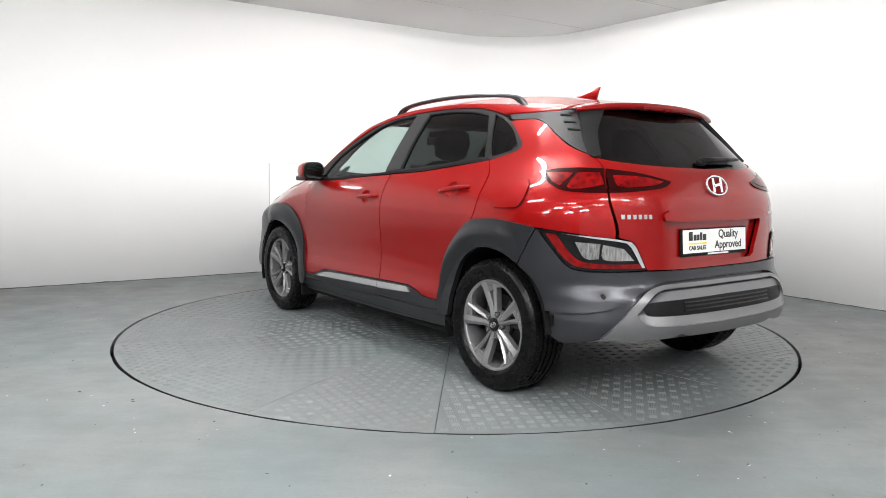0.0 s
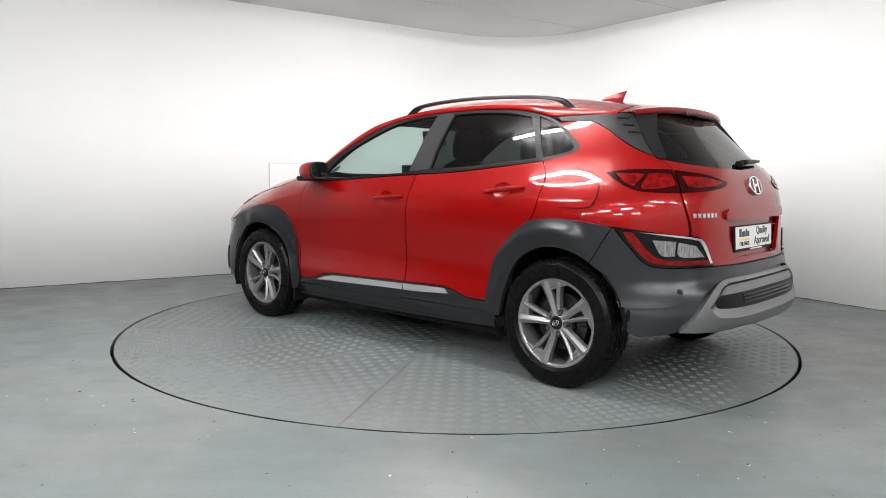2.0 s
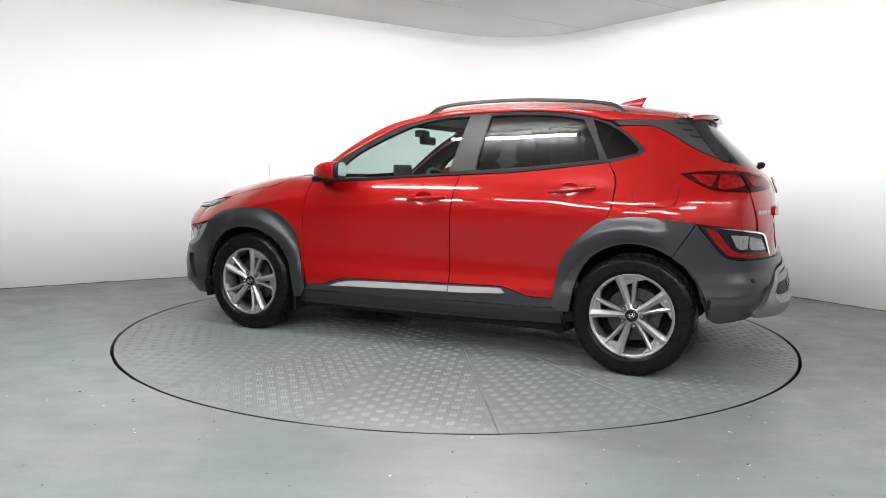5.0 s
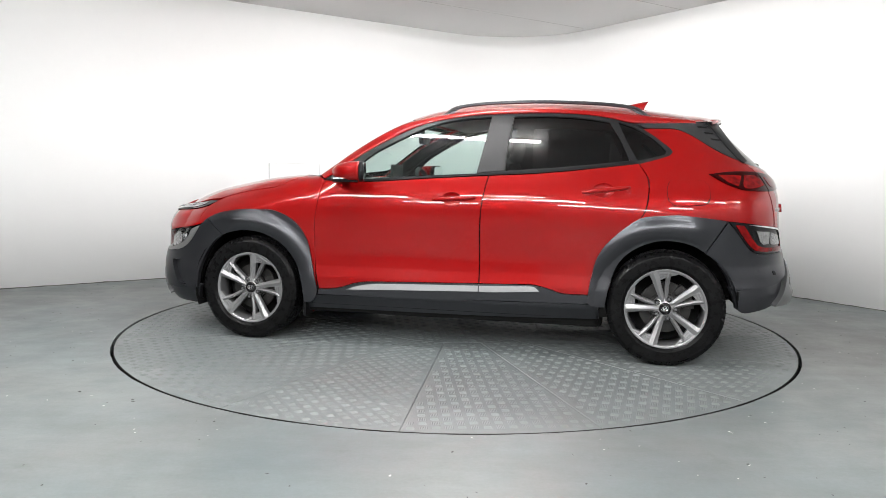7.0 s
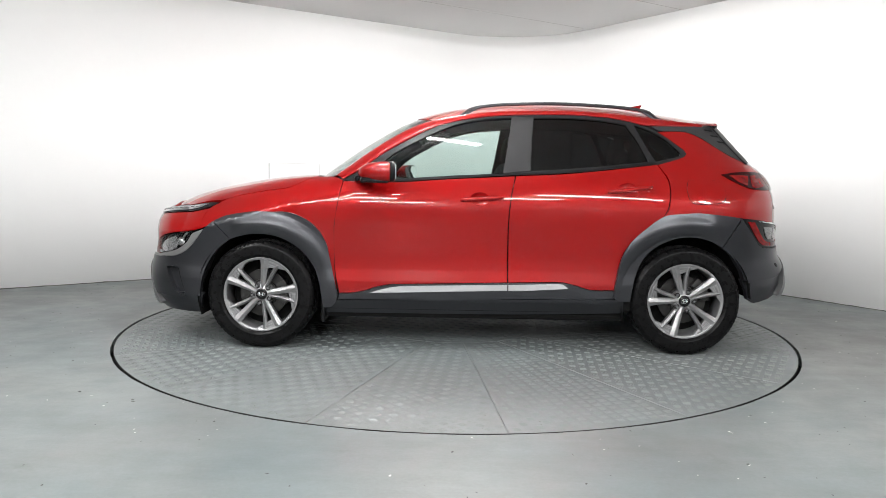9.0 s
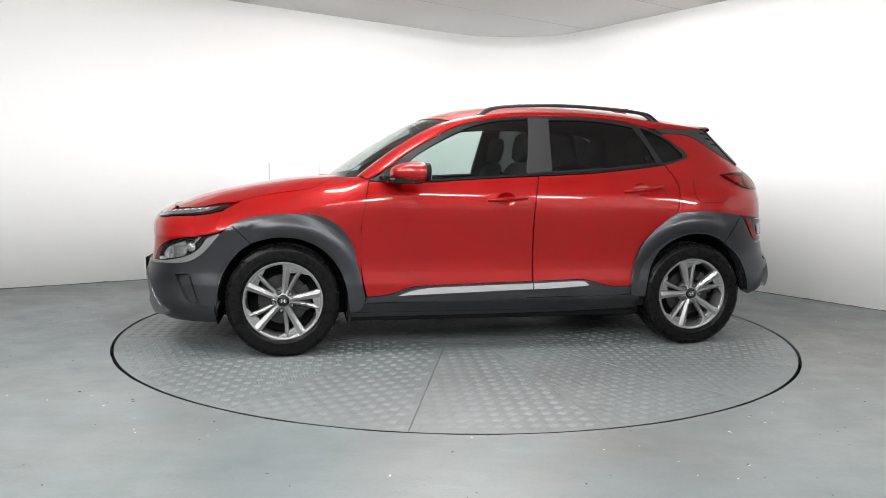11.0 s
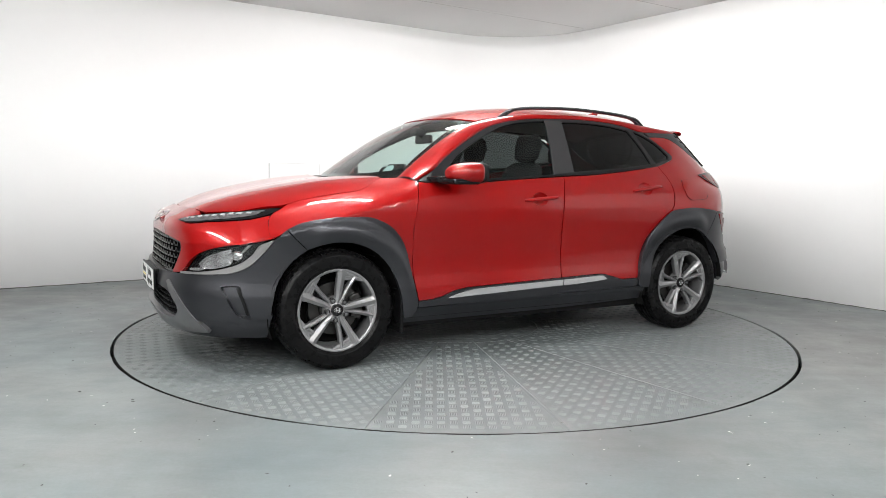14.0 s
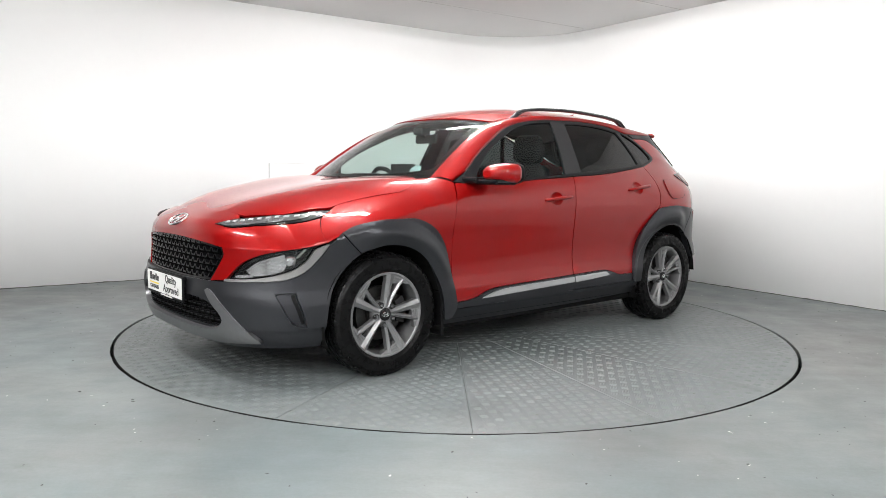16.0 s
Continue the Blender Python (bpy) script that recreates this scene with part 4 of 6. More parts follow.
def windows(car):
    fg = outline([(0.635, 1.056), (0.578, 1.132), (0.484, 1.214), (0.313, 1.310), (0.139, 1.388), (-0.039, 1.430), (-0.242, 1.447)], [(-0.213, 1.26), (-0.184, 1.092)], [(0.133, 1.074), (0.476, 1.050)])
    rg = outline([(-0.376, 1.446), (-0.573, 1.449), (-0.786, 1.437), (-0.950, 1.411)], [(-1.015, 1.306), (-1.073, 1.179)], [(-0.728, 1.141), (-0.349, 1.111)], [(-0.356, 1.26)])
    qg = outline([(-1.000, 1.413), (-1.102, 1.374), (-1.202, 1.314), (-1.277, 1.240)], [(-1.272, 1.218), (-1.243, 1.208), (-1.118, 1.180)], [(-1.056, 1.289)])
    frame_outline = outline([(0.793, 1.044), (0.687, 1.108), (0.569, 1.197), (0.416, 1.288), (0.209, 1.389), (0.033, 1.431), (-0.215, 1.458), (-0.569, 1.466), (-0.817, 1.453), (-0.957, 1.430), (-1.10, 1.390), (-1.216, 1.326), (-1.300, 1.256), (-1.317, 1.234)], [(-1.310, 1.216), (-1.29, 1.208), (-1.129, 1.163), (-0.865, 1.132), (-0.556, 1.100), (-0.212, 1.082), (0.133, 1.060), (0.513, 1.036)])
    panel("window_frame", frame_outline, on_side, FRAME_BLACK, car, "black window surround and pillars", -0.001, 0.02, grid=0.03, holes=[fg, rg, qg], flip=True, both=True)
    panel("front_window", fg, on_side, GLASS, car, "clear green-tinted side window", -0.010, 0, flip=True, both=True)
    panel("rear_window", rg, on_side, DARK_GLASS, car, "dark privacy glass window", -0.010, 0, flip=True, both=True)
    panel("quarter_window", qg, on_side, DARK_GLASS, car, "small dark privacy glass window", -0.010, 0, flip=True, both=True)
    pillar = outline([(-0.236, 1.448), (-0.372, 1.447)], [(-0.350, 1.26), (-0.343, 1.112)], [(-0.178, 1.096)], [(-0.207, 1.26)])
    panel("pillar_cover", pillar, on_side, PILLAR, car, "satin grey door pillar cover", 0.003, 0.006, flip=True, both=True, grid=0.03)
    weather = outline([(0.76, 1.048), (0.50, 1.049), (0.13, 1.074), (-0.25, 1.096), (-0.60, 1.118), (-0.90, 1.150), (-1.10, 1.178)], [(-1.12, 1.164), (-0.865, 1.132), (-0.556, 1.100), (-0.212, 1.082), (0.133, 1.060), (0.513, 1.036), (0.76, 1.036)])
    panel("waist_seal", weather, on_side, BLACK, car, "black waistline seal", 0.003, 0.008, flip=True, both=True)


def tail(car):
    hatch = both_sides([[(0.0, 1.128), ty(0.3, 1.134), ty(0.515, 1.150), ty(0.60, 1.172)], [tx(-1.790, 1.118), tx(-1.852, 1.016), tx(-1.898, 0.867), tx(-1.902, 0.812)], [tx(-1.932, 0.79), tx(-1.945, 0.74), tx(-1.962, 0.663)], [ty(0.3, 0.66), (0.0, 0.66)]])
    recess = both_sides([[(0.0, 0.885), ty(0.35, 0.885), ty(0.395, 0.87)], [ty(0.36, 0.80), ty(0.31, 0.705)], [ty(0.28, 0.69), (0.0, 0.69)]])
    panel("tailgate", hatch, on_tail, RED, car, "red tailgate", 0, 0.02, grid=0.018, holes=[recess], flip=True)
    panel("plate_recess", recess, on_tail, RED, car, "", -0.030, 0, grid=0.04, flip=True)
    grip = both_sides([[(0.0, 0.935), ty(0.37, 0.932), ty(0.405, 0.915)], [ty(0.40, 0.885)], [ty(0.3, 0.880), (0.0, 0.880)]])
    panel("grip_bar", grip, on_tail, RED, car, "red handle bar above the plate", 0.016, 0.05, grid=0.025, flip=True)
    glass = both_sides([[(0.0, 1.440), ty(0.24, 1.434), ty(0.47, 1.412)], [ty(0.53, 1.38), ty(0.58, 1.27), ty(0.608, 1.185)], [ty(0.50, 1.152), ty(0.3, 1.138), (0.0, 1.133)]])
    panel("rear_glass", glass, on_tail, DARK_GLASS, car, "dark rear window with a wiper", -0.006, 0, grid=0.05, flip=True)
    # the border's deep top band also paints in the spoiler's dark reflection
    glass_hole = both_sides([[(0.0, 1.352), ty(0.24, 1.350), ty(0.44, 1.345)], [ty(0.48, 1.33), ty(0.53, 1.25), ty(0.555, 1.20)], [ty(0.48, 1.178), ty(0.3, 1.165), (0.0, 1.160)]])
    panel("glass_border", glass, on_tail, GLOSS_BLACK, car, "black enamel border of the rear window, deepened at the top for the spoiler's dark reflection", -0.010, 0, grid=0.05, holes=[glass_hole], flip=True)
    pillar = outline([tx(-1.150, 1.378), tx(-1.12, 1.402)], [tx(-1.32, 1.404), tx(-1.47, 1.410), tx(-1.555, 1.408)], [tx(-1.565, 1.36), tx(-1.63, 1.27), tx(-1.705, 1.182)], [tx(-1.62, 1.218), tx(-1.506, 1.280), tx(-1.42, 1.334), tx(-1.33, 1.370), tx(-1.20, 1.374)])
    panel("rear_pillar", pillar, on_tail, PILLAR, car, "black rear pillar trim", 0.001, 0.015, grid=0.03, flip=True, both=True)
    for x0, z0 in ((-1.452, 1.388), (-1.490, 1.352), (-1.530, 1.314)):
        slit = outline([tx(x0, z0), tx(x0 - 0.055, z0 - 0.006)], [tx(x0 - 0.060, z0 - 0.012)], [tx(x0 - 0.008, z0 - 0.008)])
        panel("pillar_slit", slit, on_tail, GAP_BLACK, car, "thin dark slit", 0.004, 0.003, grid=0.02, flip=True, both=True)
    fin = outline([tx(-1.50, 1.418), tx(-1.58, 1.412)], [tx(-1.645, 1.30), tx(-1.735, 1.178)], [tx(-1.70, 1.178), tx(-1.60, 1.29), tx(-1.55, 1.36)])
    panel("pillar_fin", fin, on_tail, FRAME_BLACK, car, "black air blade beside the rear window", 0.010, 0.02, grid=0.03, flip=True, both=True)
    # spoiler
    bm = bmesh.new()
    rows = []
    for i in range(41):
        v = -1 + 2 * i / 40
        y = 0.548 * v
        k = abs(v)
        yr = min(abs(y), 0.548)
        tip = Vector((-1.650 + 0.105 * k**2.5, y, 1.449 - 0.036 * k**2.2))
        root = Vector((-1.425, y * 0.95, roof_z(-1.425, yr) + 0.001))
        midp = Vector((-1.55, y * 0.985, roof_z(-1.55, yr) * 0.5 + (tip.z + 0.022) * 0.5))
        rows.append([root, root.lerp(midp, 0.5) + Vector((0, 0, 0.003)), midp, tip + Vector((0.02, 0, 0.012)), tip + Vector((0.002, 0, 0.004)), tip + Vector((0.002, 0, -0.012)), tip + Vector((0.03, 0, -0.020))])
    loft_strip(bm, rows)
    part("spoiler", bm, RED, car, "red roof spoiler")
    bm = bmesh.new()
    rows = []
    for i in range(21):
        v = -1 + 2 * i / 20
        k = abs(v)
        tip = Vector((-1.620 + 0.105 * k**2.5, 0.543 * v, 1.429 - 0.036 * k**2.2))
        rows.append([tip, Vector((-1.50, 0.55 * v, 1.425 - 0.03 * k * k)), Vector((-1.43, 0.53 * v, 1.455 - 0.06 * k * k))])
    loft_strip(bm, rows)
    part("spoiler_underside", bm, BLACK, car, "black underside of the spoiler")
    bm = bmesh.new()
    rows = []
    for i in range(13):
        v = -1 + 2 * i / 12
        k = abs(v) * 0.3
        tip = Vector((-1.646 + 0.070 * k**2.5, 0.17 * v, 1.437 - 0.036 * k**2.2))
        rows.append([tip + Vector((0.006, 0, 0.004)), tip + Vector((-0.003, 0, 0.001)), tip + Vector((0.0, 0, -0.011)), tip + Vector((0.03, 0, -0.016))])
    loft_strip(bm, rows)
    part("high_brake_lamp", bm, RED_LENS, car, "red high-level brake lamp")
    # tail lamps
    outer = outline([tx(-1.512, 1.103), tx(-1.611, 1.117), tx(-1.70, 1.121), tx(-1.784, 1.119)], [tx(-1.815, 1.07), tx(-1.848, 1.011)], [tx(-1.77, 1.012), tx(-1.69, 1.020), tx(-1.60, 1.053)])
    panel("tail_lamp", outer, on_tail, DEEP_RED_LENS, car, "dark red tail lamp", 0.006, 0.012, grid=0.02, flip=True, both=True)
    glow = outline([tx(-1.56, 1.098), tx(-1.64, 1.098), tx(-1.69, 1.095)], [tx(-1.675, 1.05), tx(-1.67, 1.037)], [tx(-1.62, 1.055)])
    panel("lamp_segment", glow, on_tail, RED_LENS, car, "bright red lamp segment", 0.008, 0.004, grid=0.015, flip=True, both=True)
    glow = outline([tx(-1.705, 1.100), tx(-1.785, 1.098)], [tx(-1.825, 1.045)], [tx(-1.76, 1.026), tx(-1.70, 1.033)])
    panel("lamp_segment", glow, on_tail, RED_LENS, car, "bright red lamp segment", 0.008, 0.004, grid=0.015, flip=True, both=True)
    inner = outline([tx(-1.792, 1.118), ty(0.55, 1.110), ty(0.47, 1.098), ty(0.325, 1.064)], [ty(0.345, 1.048), ty(0.40, 1.032), ty(0.547, 1.017), tx(-1.854, 1.011)], [tx(-1.822, 1.07)])
    panel("gate_lamp", inner, on_tail, DEEP_RED_LENS, car, "dark red lamp on the tailgate", 0.006, 0.012, grid=0.02, flip=True, both=True)
    glow = outline([ty(0.60, 1.088), ty(0.48, 1.082), ty(0.37, 1.062)], [ty(0.42, 1.046), ty(0.56, 1.033)], [ty(0.605, 1.040)])
    panel("lamp_segment", glow, on_tail, RED_LENS, car, "bright red lamp segment", 0.008, 0.004, grid=0.015, flip=True, both=True)
    # lower lamps in the bumper
    low = outline([tx(-1.622, 0.842), tx(-1.735, 0.830), tx(-1.834, 0.814), tx(-1.907, 0.800)], [tx(-1.928, 0.782), tx(-1.945, 0.73), tx(-1.958, 0.664)], [tx(-1.90, 0.660), tx(-1.802, 0.662), tx(-1.748, 0.682), tx(-1.68, 0.765)])
    panel("low_lamp", low, on_tail, GLOSS_BLACK, car, "glossy black lower lamp cluster", 0.006, 0.02, grid=0.02, flip=True, both=True)
    rim = outline([tx(-1.655, 0.824), tx(-1.70, 0.822)], [tx(-1.765, 0.73), tx(-1.80, 0.702), tx(-1.86, 0.693), tx(-1.945, 0.692)], [tx(-1.952, 0.672)], [tx(-1.89, 0.671), tx(-1.805, 0.674), tx(-1.755, 0.693), tx(-1.70, 0.757)])
    panel("reflector", rim, on_tail, RED_LENS, car, "bright red reflector strip", 0.011, 0.006, grid=0.015, flip=True, both=True)
    for pts, mat, lab in (([[tx(-1.775, 0.790), tx(-1.855, 0.784)], [tx(-1.852, 0.715)], [tx(-1.808, 0.718)]], WHITE_LENS, "clear indicator lens"), ([[tx(-1.862, 0.780), tx(-1.912, 0.762)], [tx(-1.934, 0.708)], [tx(-1.866, 0.713)]], WHITE_LENS, "clear reversing lens")):
        panel("lamp_lens", outline(*pts), on_tail, mat, car, lab, 0.012, 0.006, grid=0.015, flip=True, both=True)
    bead = outline([tx(-1.72, 0.826), tx(-1.834, 0.808), tx(-1.905, 0.792), tx(-1.924, 0.772), tx(-1.95, 0.675)], [tx(-1.955, 0.675)], [tx(-1.932, 0.776), tx(-1.912, 0.799), tx(-1.834, 0.816)])
    panel("chrome_bead", bead, on_tail, CHROME, car, "thin chrome edge", 0.013, 0.006, grid=0.012, flip=True, both=True)

    # bumper: upper shell, recessed lower shell, silver guard
    upper = both_sides([[(0.0, 0.655), ty(0.3, 0.655), tx(-1.962, 0.657)], [tx(-1.90, 0.655), tx(-1.805, 0.657), tx(-1.744, 0.678), tx(-1.675, 0.762), tx(-1.612, 0.840)], [tx(-1.500, 0.664)], [tx(-1.565, 0.615), tx(-1.62, 0.54), tx(-1.652, 0.462)], [tx(-1.78, 0.464), tx(-1.89, 0.482), tx(-1.95, 0.515), ty(0.55, 0.56), ty(0.44, 0.602), ty(0.3, 0.61), (0.0, 0.612)]])
    panel("rear_bumper", upper, on_tail, CLAD, car, "dark grey rear bumper", 0.014, 0.04, grid=0.02, flip=True)
    lower = both_sides([[(0.0, 0.64), ty(0.44, 0.62), ty(0.6, 0.56), tx(-1.89, 0.50), tx(-1.78, 0.482), tx(-1.642, 0.478)], [tx(-1.668, 0.42), tx(-1.69, 0.345)], [tx(-1.74, 0.318), tx(-1.85, 0.335), tx(-1.93, 0.36), ty(0.5, 0.345), (0.0, 0.335)]])
    panel("bumper_skirt", lower, on_tail, CLAD, car, "dark grey lower bumper skirt", -0.012, 0.03, grid=0.03, flip=True)
    slot = both_sides([[(0.0, 0.532), ty(0.40, 0.528), ty(0.53, 0.520), ty(0.565, 0.500)], [ty(0.55, 0.470), ty(0.48, 0.460), ty(0.2, 0.456), (0.0, 0.455)]])
    guard = both_sides([[(0.0, 0.594), ty(0.36, 0.592), ty(0.47, 0.582), ty(0.545, 0.552), ty(0.60, 0.510), ty(0.65, 0.450), ty(0.715, 0.362)], [ty(0.60, 0.360), ty(0.42, 0.366), ty(0.36, 0.380), ty(0.30, 0.366), (0.0, 0.360)]])
    face = both_sides([[(0.0, 0.572), ty(0.36, 0.570), ty(0.46, 0.562), ty(0.53, 0.530), ty(0.595, 0.470)], [ty(0.560, 0.430), ty(0.48, 0.418), ty(0.2, 0.412), (0.0, 0.410)]])
    panel("skid_guard", guard, on_tail, SILVER, car, "satin silver rear skid guard", 0.018, 0.05, grid=0.03, holes=[face], flip=True)

    def funnel(bm):
        rows = []
        n = len(face)
        for i in range(n + 1):
            p = face[i % n]
            q = min(slot, key=lambda c: (c.x - p.x) ** 2 + (2.2 * (c.y - p.y)) ** 2)
            a = Vector(on_tail(p.x, p.y))
            b = Vector(on_tail(q.x, q.y))
            out = Vector((-1, 0, 0)) * 0.9 + Vector((0, 0.45 * (1 if p.x > 0 else -1) * min(1.0, abs(p.x) / 0.6), 0))
            rows.append([a + out * 0.018, a.lerp(b, 0.2) + out * 0.013, b + out * 0.005])
        loft_strip(bm, rows)
        bmesh.ops.recalc_face_normals(bm, faces=bm.faces[:])
        return bm
    part("guard_face", funnel(bmesh.new()), SILVER, car, "recessed silver face of the guard")
    panel("guard_slot", slot, on_tail, BLACK, car, "dark slot in the skid guard", 0.004, 0, grid=0.03, flip=True)
    for z in (0.478, 0.496, 0.513):
        bar = both_sides([[(0.0, z + 0.0035), ty(0.34, z + 0.0035)], [ty(0.345, z - 0.0035)], [(0.0, z - 0.0035)]])
        panel("slot_rib", bar, on_tail, GLOSS_BLACK, car, "", 0.010, 0.007, grid=0.02, flip=True)
    # number plate with a plain retailer's board
    plate_board(car, pose(-1.972, 0, 0.778, 90 - 4, 0, -90), "rear")
    # emblem
    emblem(car, (-1.965, 0.0, 1.048), -1, 0.062)
    # lettering on the tailgate, as plain bars
    for i in range(6):
        y0 = 0.615 - i * 0.0265
        bar = outline([ty(y0, 0.915), ty(y0 - 0.015, 0.915)], [ty(y0 - 0.015, 0.895)], [ty(y0, 0.895)])
        panel("lettering_bar", bar, on_tail, TRIM_SILVER, car, "chrome lettering drawn as a plain bar", 0.004, 0.004, grid=0.01, flip=True)
    for i in range(4):
        y0 = -0.50 - i * 0.0255
        bar = outline([ty(y0, 0.914), ty(y0 - 0.014, 0.914)], [ty(y0 - 0.014, 0.897)], [ty(y0, 0.897)])
        panel("lettering_bar", bar, on_tail, TRIM_SILVER, car, "chrome lettering drawn as a plain bar", 0.004, 0.004, grid=0.01, flip=True)
    # wiper
    bm = bmesh.new()
    box(bm, (-0.02, -0.026, -0.016), (0.02, 0.026, 0.018), 0.012)
    base = Vector(on_tail(*ty(0.02, 1.160)))
    for v in bm.verts:
        v.co += base + Vector((-0.012, 0, 0))
    path = [Vector(on_tail(*ty(y, z))) + Vector((-0.024, 0, 0.004)) for y, z in ((0.02, 1.162), (-0.08, 1.170), (-0.20, 1.174), (-0.33, 1.178))]
    tube(bm, path, [0.016, 0.014, 0.011, 0.007], 8)
    part("rear_wiper", bm, BLACK, car, "black rear wiper at rest", True)
    # parking sensors
    for y, z in ((0.70, 0.545),):
        for sgn in (1, -1):
            c = ty(y * sgn, z)
            dot = [Vector((c[0] + 0.012 * math.cos(k * math.pi / 6), c[1] + 0.012 * math.sin(k * math.pi / 6))) for k in range(12)]
            panel("parking_sensor", dot, on_tail, BLACK, car, "", 0.017, 0.004, grid=0.02, flip=True)


def emblem(car, at, way, r):
    """An oval ring with a slanted bar shape, drawn plainly."""
    def oval(a, k=1.0):
        return Vector((0, r * 1.28 * k * math.cos(a), r * 0.78 * k * math.sin(a)))
    bm = bmesh.new()
    path = [oval(2 * math.pi * i / 40) for i in range(40)]
    rings = []
    for i, p in enumerate(path):
        n = p.normalized()
        rings.append([p + n * (0.006 * math.cos(k * math.pi / 3)) + Vector((0.006 * math.sin(k * math.pi / 3), 0, 0)) for k in range(6)])
    rings.append(rings[0])
    ring_mesh(bm, rings)
    for sgn in (-1, 1):
        pts = [Vector((0, sgn * 0.030 - 0.014, -0.036)), Vector((0, sgn * 0.030 + 0.004, -0.036)), Vector((0, sgn * 0.030 + 0.016, 0.036)), Vector((0, sgn * 0.030 - 0.002, 0.036))]
        ring_mesh(bm, [[p + Vector((d, 0, 0)) for p in pts] for d in (-0.004, 0.005)], True, True)
    pts = [Vector((0, -0.03, -0.010)), Vector((0, 0.03, 0.0)), Vector((0, 0.03, 0.012)), Vector((0, -0.03, 0.004))]
    ring_mesh(bm, [[p + Vector((d, 0, 0)) for p in pts] for d in (-0.004, 0.005)], True, True)
    m = Matrix.Translation(at) @ Matrix.Rotation(-1.0 if way > 0 else 0.35, 4, "Y") @ Matrix.Rotation(0 if way > 0 else math.pi, 4, "Z")
    for v in bm.verts:
        v.co = m @ v.co
    bmesh.ops.recalc_face_normals(bm, faces=bm.faces[:])
    part("emblem", bm, CHROME, car, "chrome oval emblem")


def plate_board(car, m, where):
    """A white board on a black holder; its lines lie in the board's own plane (x across, y up, z out)."""
    bm = bmesh.new()
    box(bm, (-0.268, -0.068, -0.012), (0.268, 0.066, 0.0), 0.006, m)
    holder = part("plate_holder", bm, BLACK, car, "black plate holder")
    bm = bmesh.new()
    box(bm, (-0.258, -0.052, 0.0005), (0.258, 0.060, 0.004), 0.0015, m)
    part("plate", bm, PLATE_WHITE, holder, "white board reading Quality Approved and CAR SALES")
    bm = bmesh.new()
    box(bm, (-0.215, -0.010, 0.0035), (-0.075, -0.003, 0.0052), 0, m)
    part("plate_mark", bm, YELLOW, holder, "yellow underline")
    for x0, x1, y0, y1 in ((-0.215, -0.185, 0.008, 0.050), (-0.178, -0.155, 0.008, 0.036), (-0.150, -0.132, 0.008, 0.036), (-0.127, -0.109, 0.008, 0.046), (-0.104, -0.078, 0.008, 0.036)):
        bm = bmesh.new()
        box(bm, (x0, y0, 0.0035), (x1, y1, 0.005), 0, m)
        part("plate_bar", bm, INK, holder)
    bm = bmesh.new()
    box(bm, (-0.06, -0.064, 0.0), (0.11, -0.056, 0.0015), 0, m)
    part("holder_print", bm, PLATE_WHITE, holder)
    for text, x, y, size in (("Quality", 0.105, 0.016, 0.056), ("Approved", 0.105, -0.036, 0.056), ("CAR SALES", -0.147, -0.037, 0.028)):
        cu = bpy.data.curves.new("plate_word", "FONT")
        cu.body, cu.size, cu.align_x, cu.extrude, cu.offset = text, size, "CENTER", 0.0006, 0.0008
        me_ob = new("plate_word", cu)
        bpy.context.view_layer.update()
        me = bpy.data.meshes.new_from_object(me_ob.evaluated_get(bpy.context.evaluated_depsgraph_get()))
        bpy.data.objects.remove(me_ob)
        me.transform(m @ Matrix.Translation((x, y, 0.0046)))
        me.materials.append(INK)
        ob = new("plate_word", me)
        ob.parent = holder
        tagged(ob, "black word " + text)


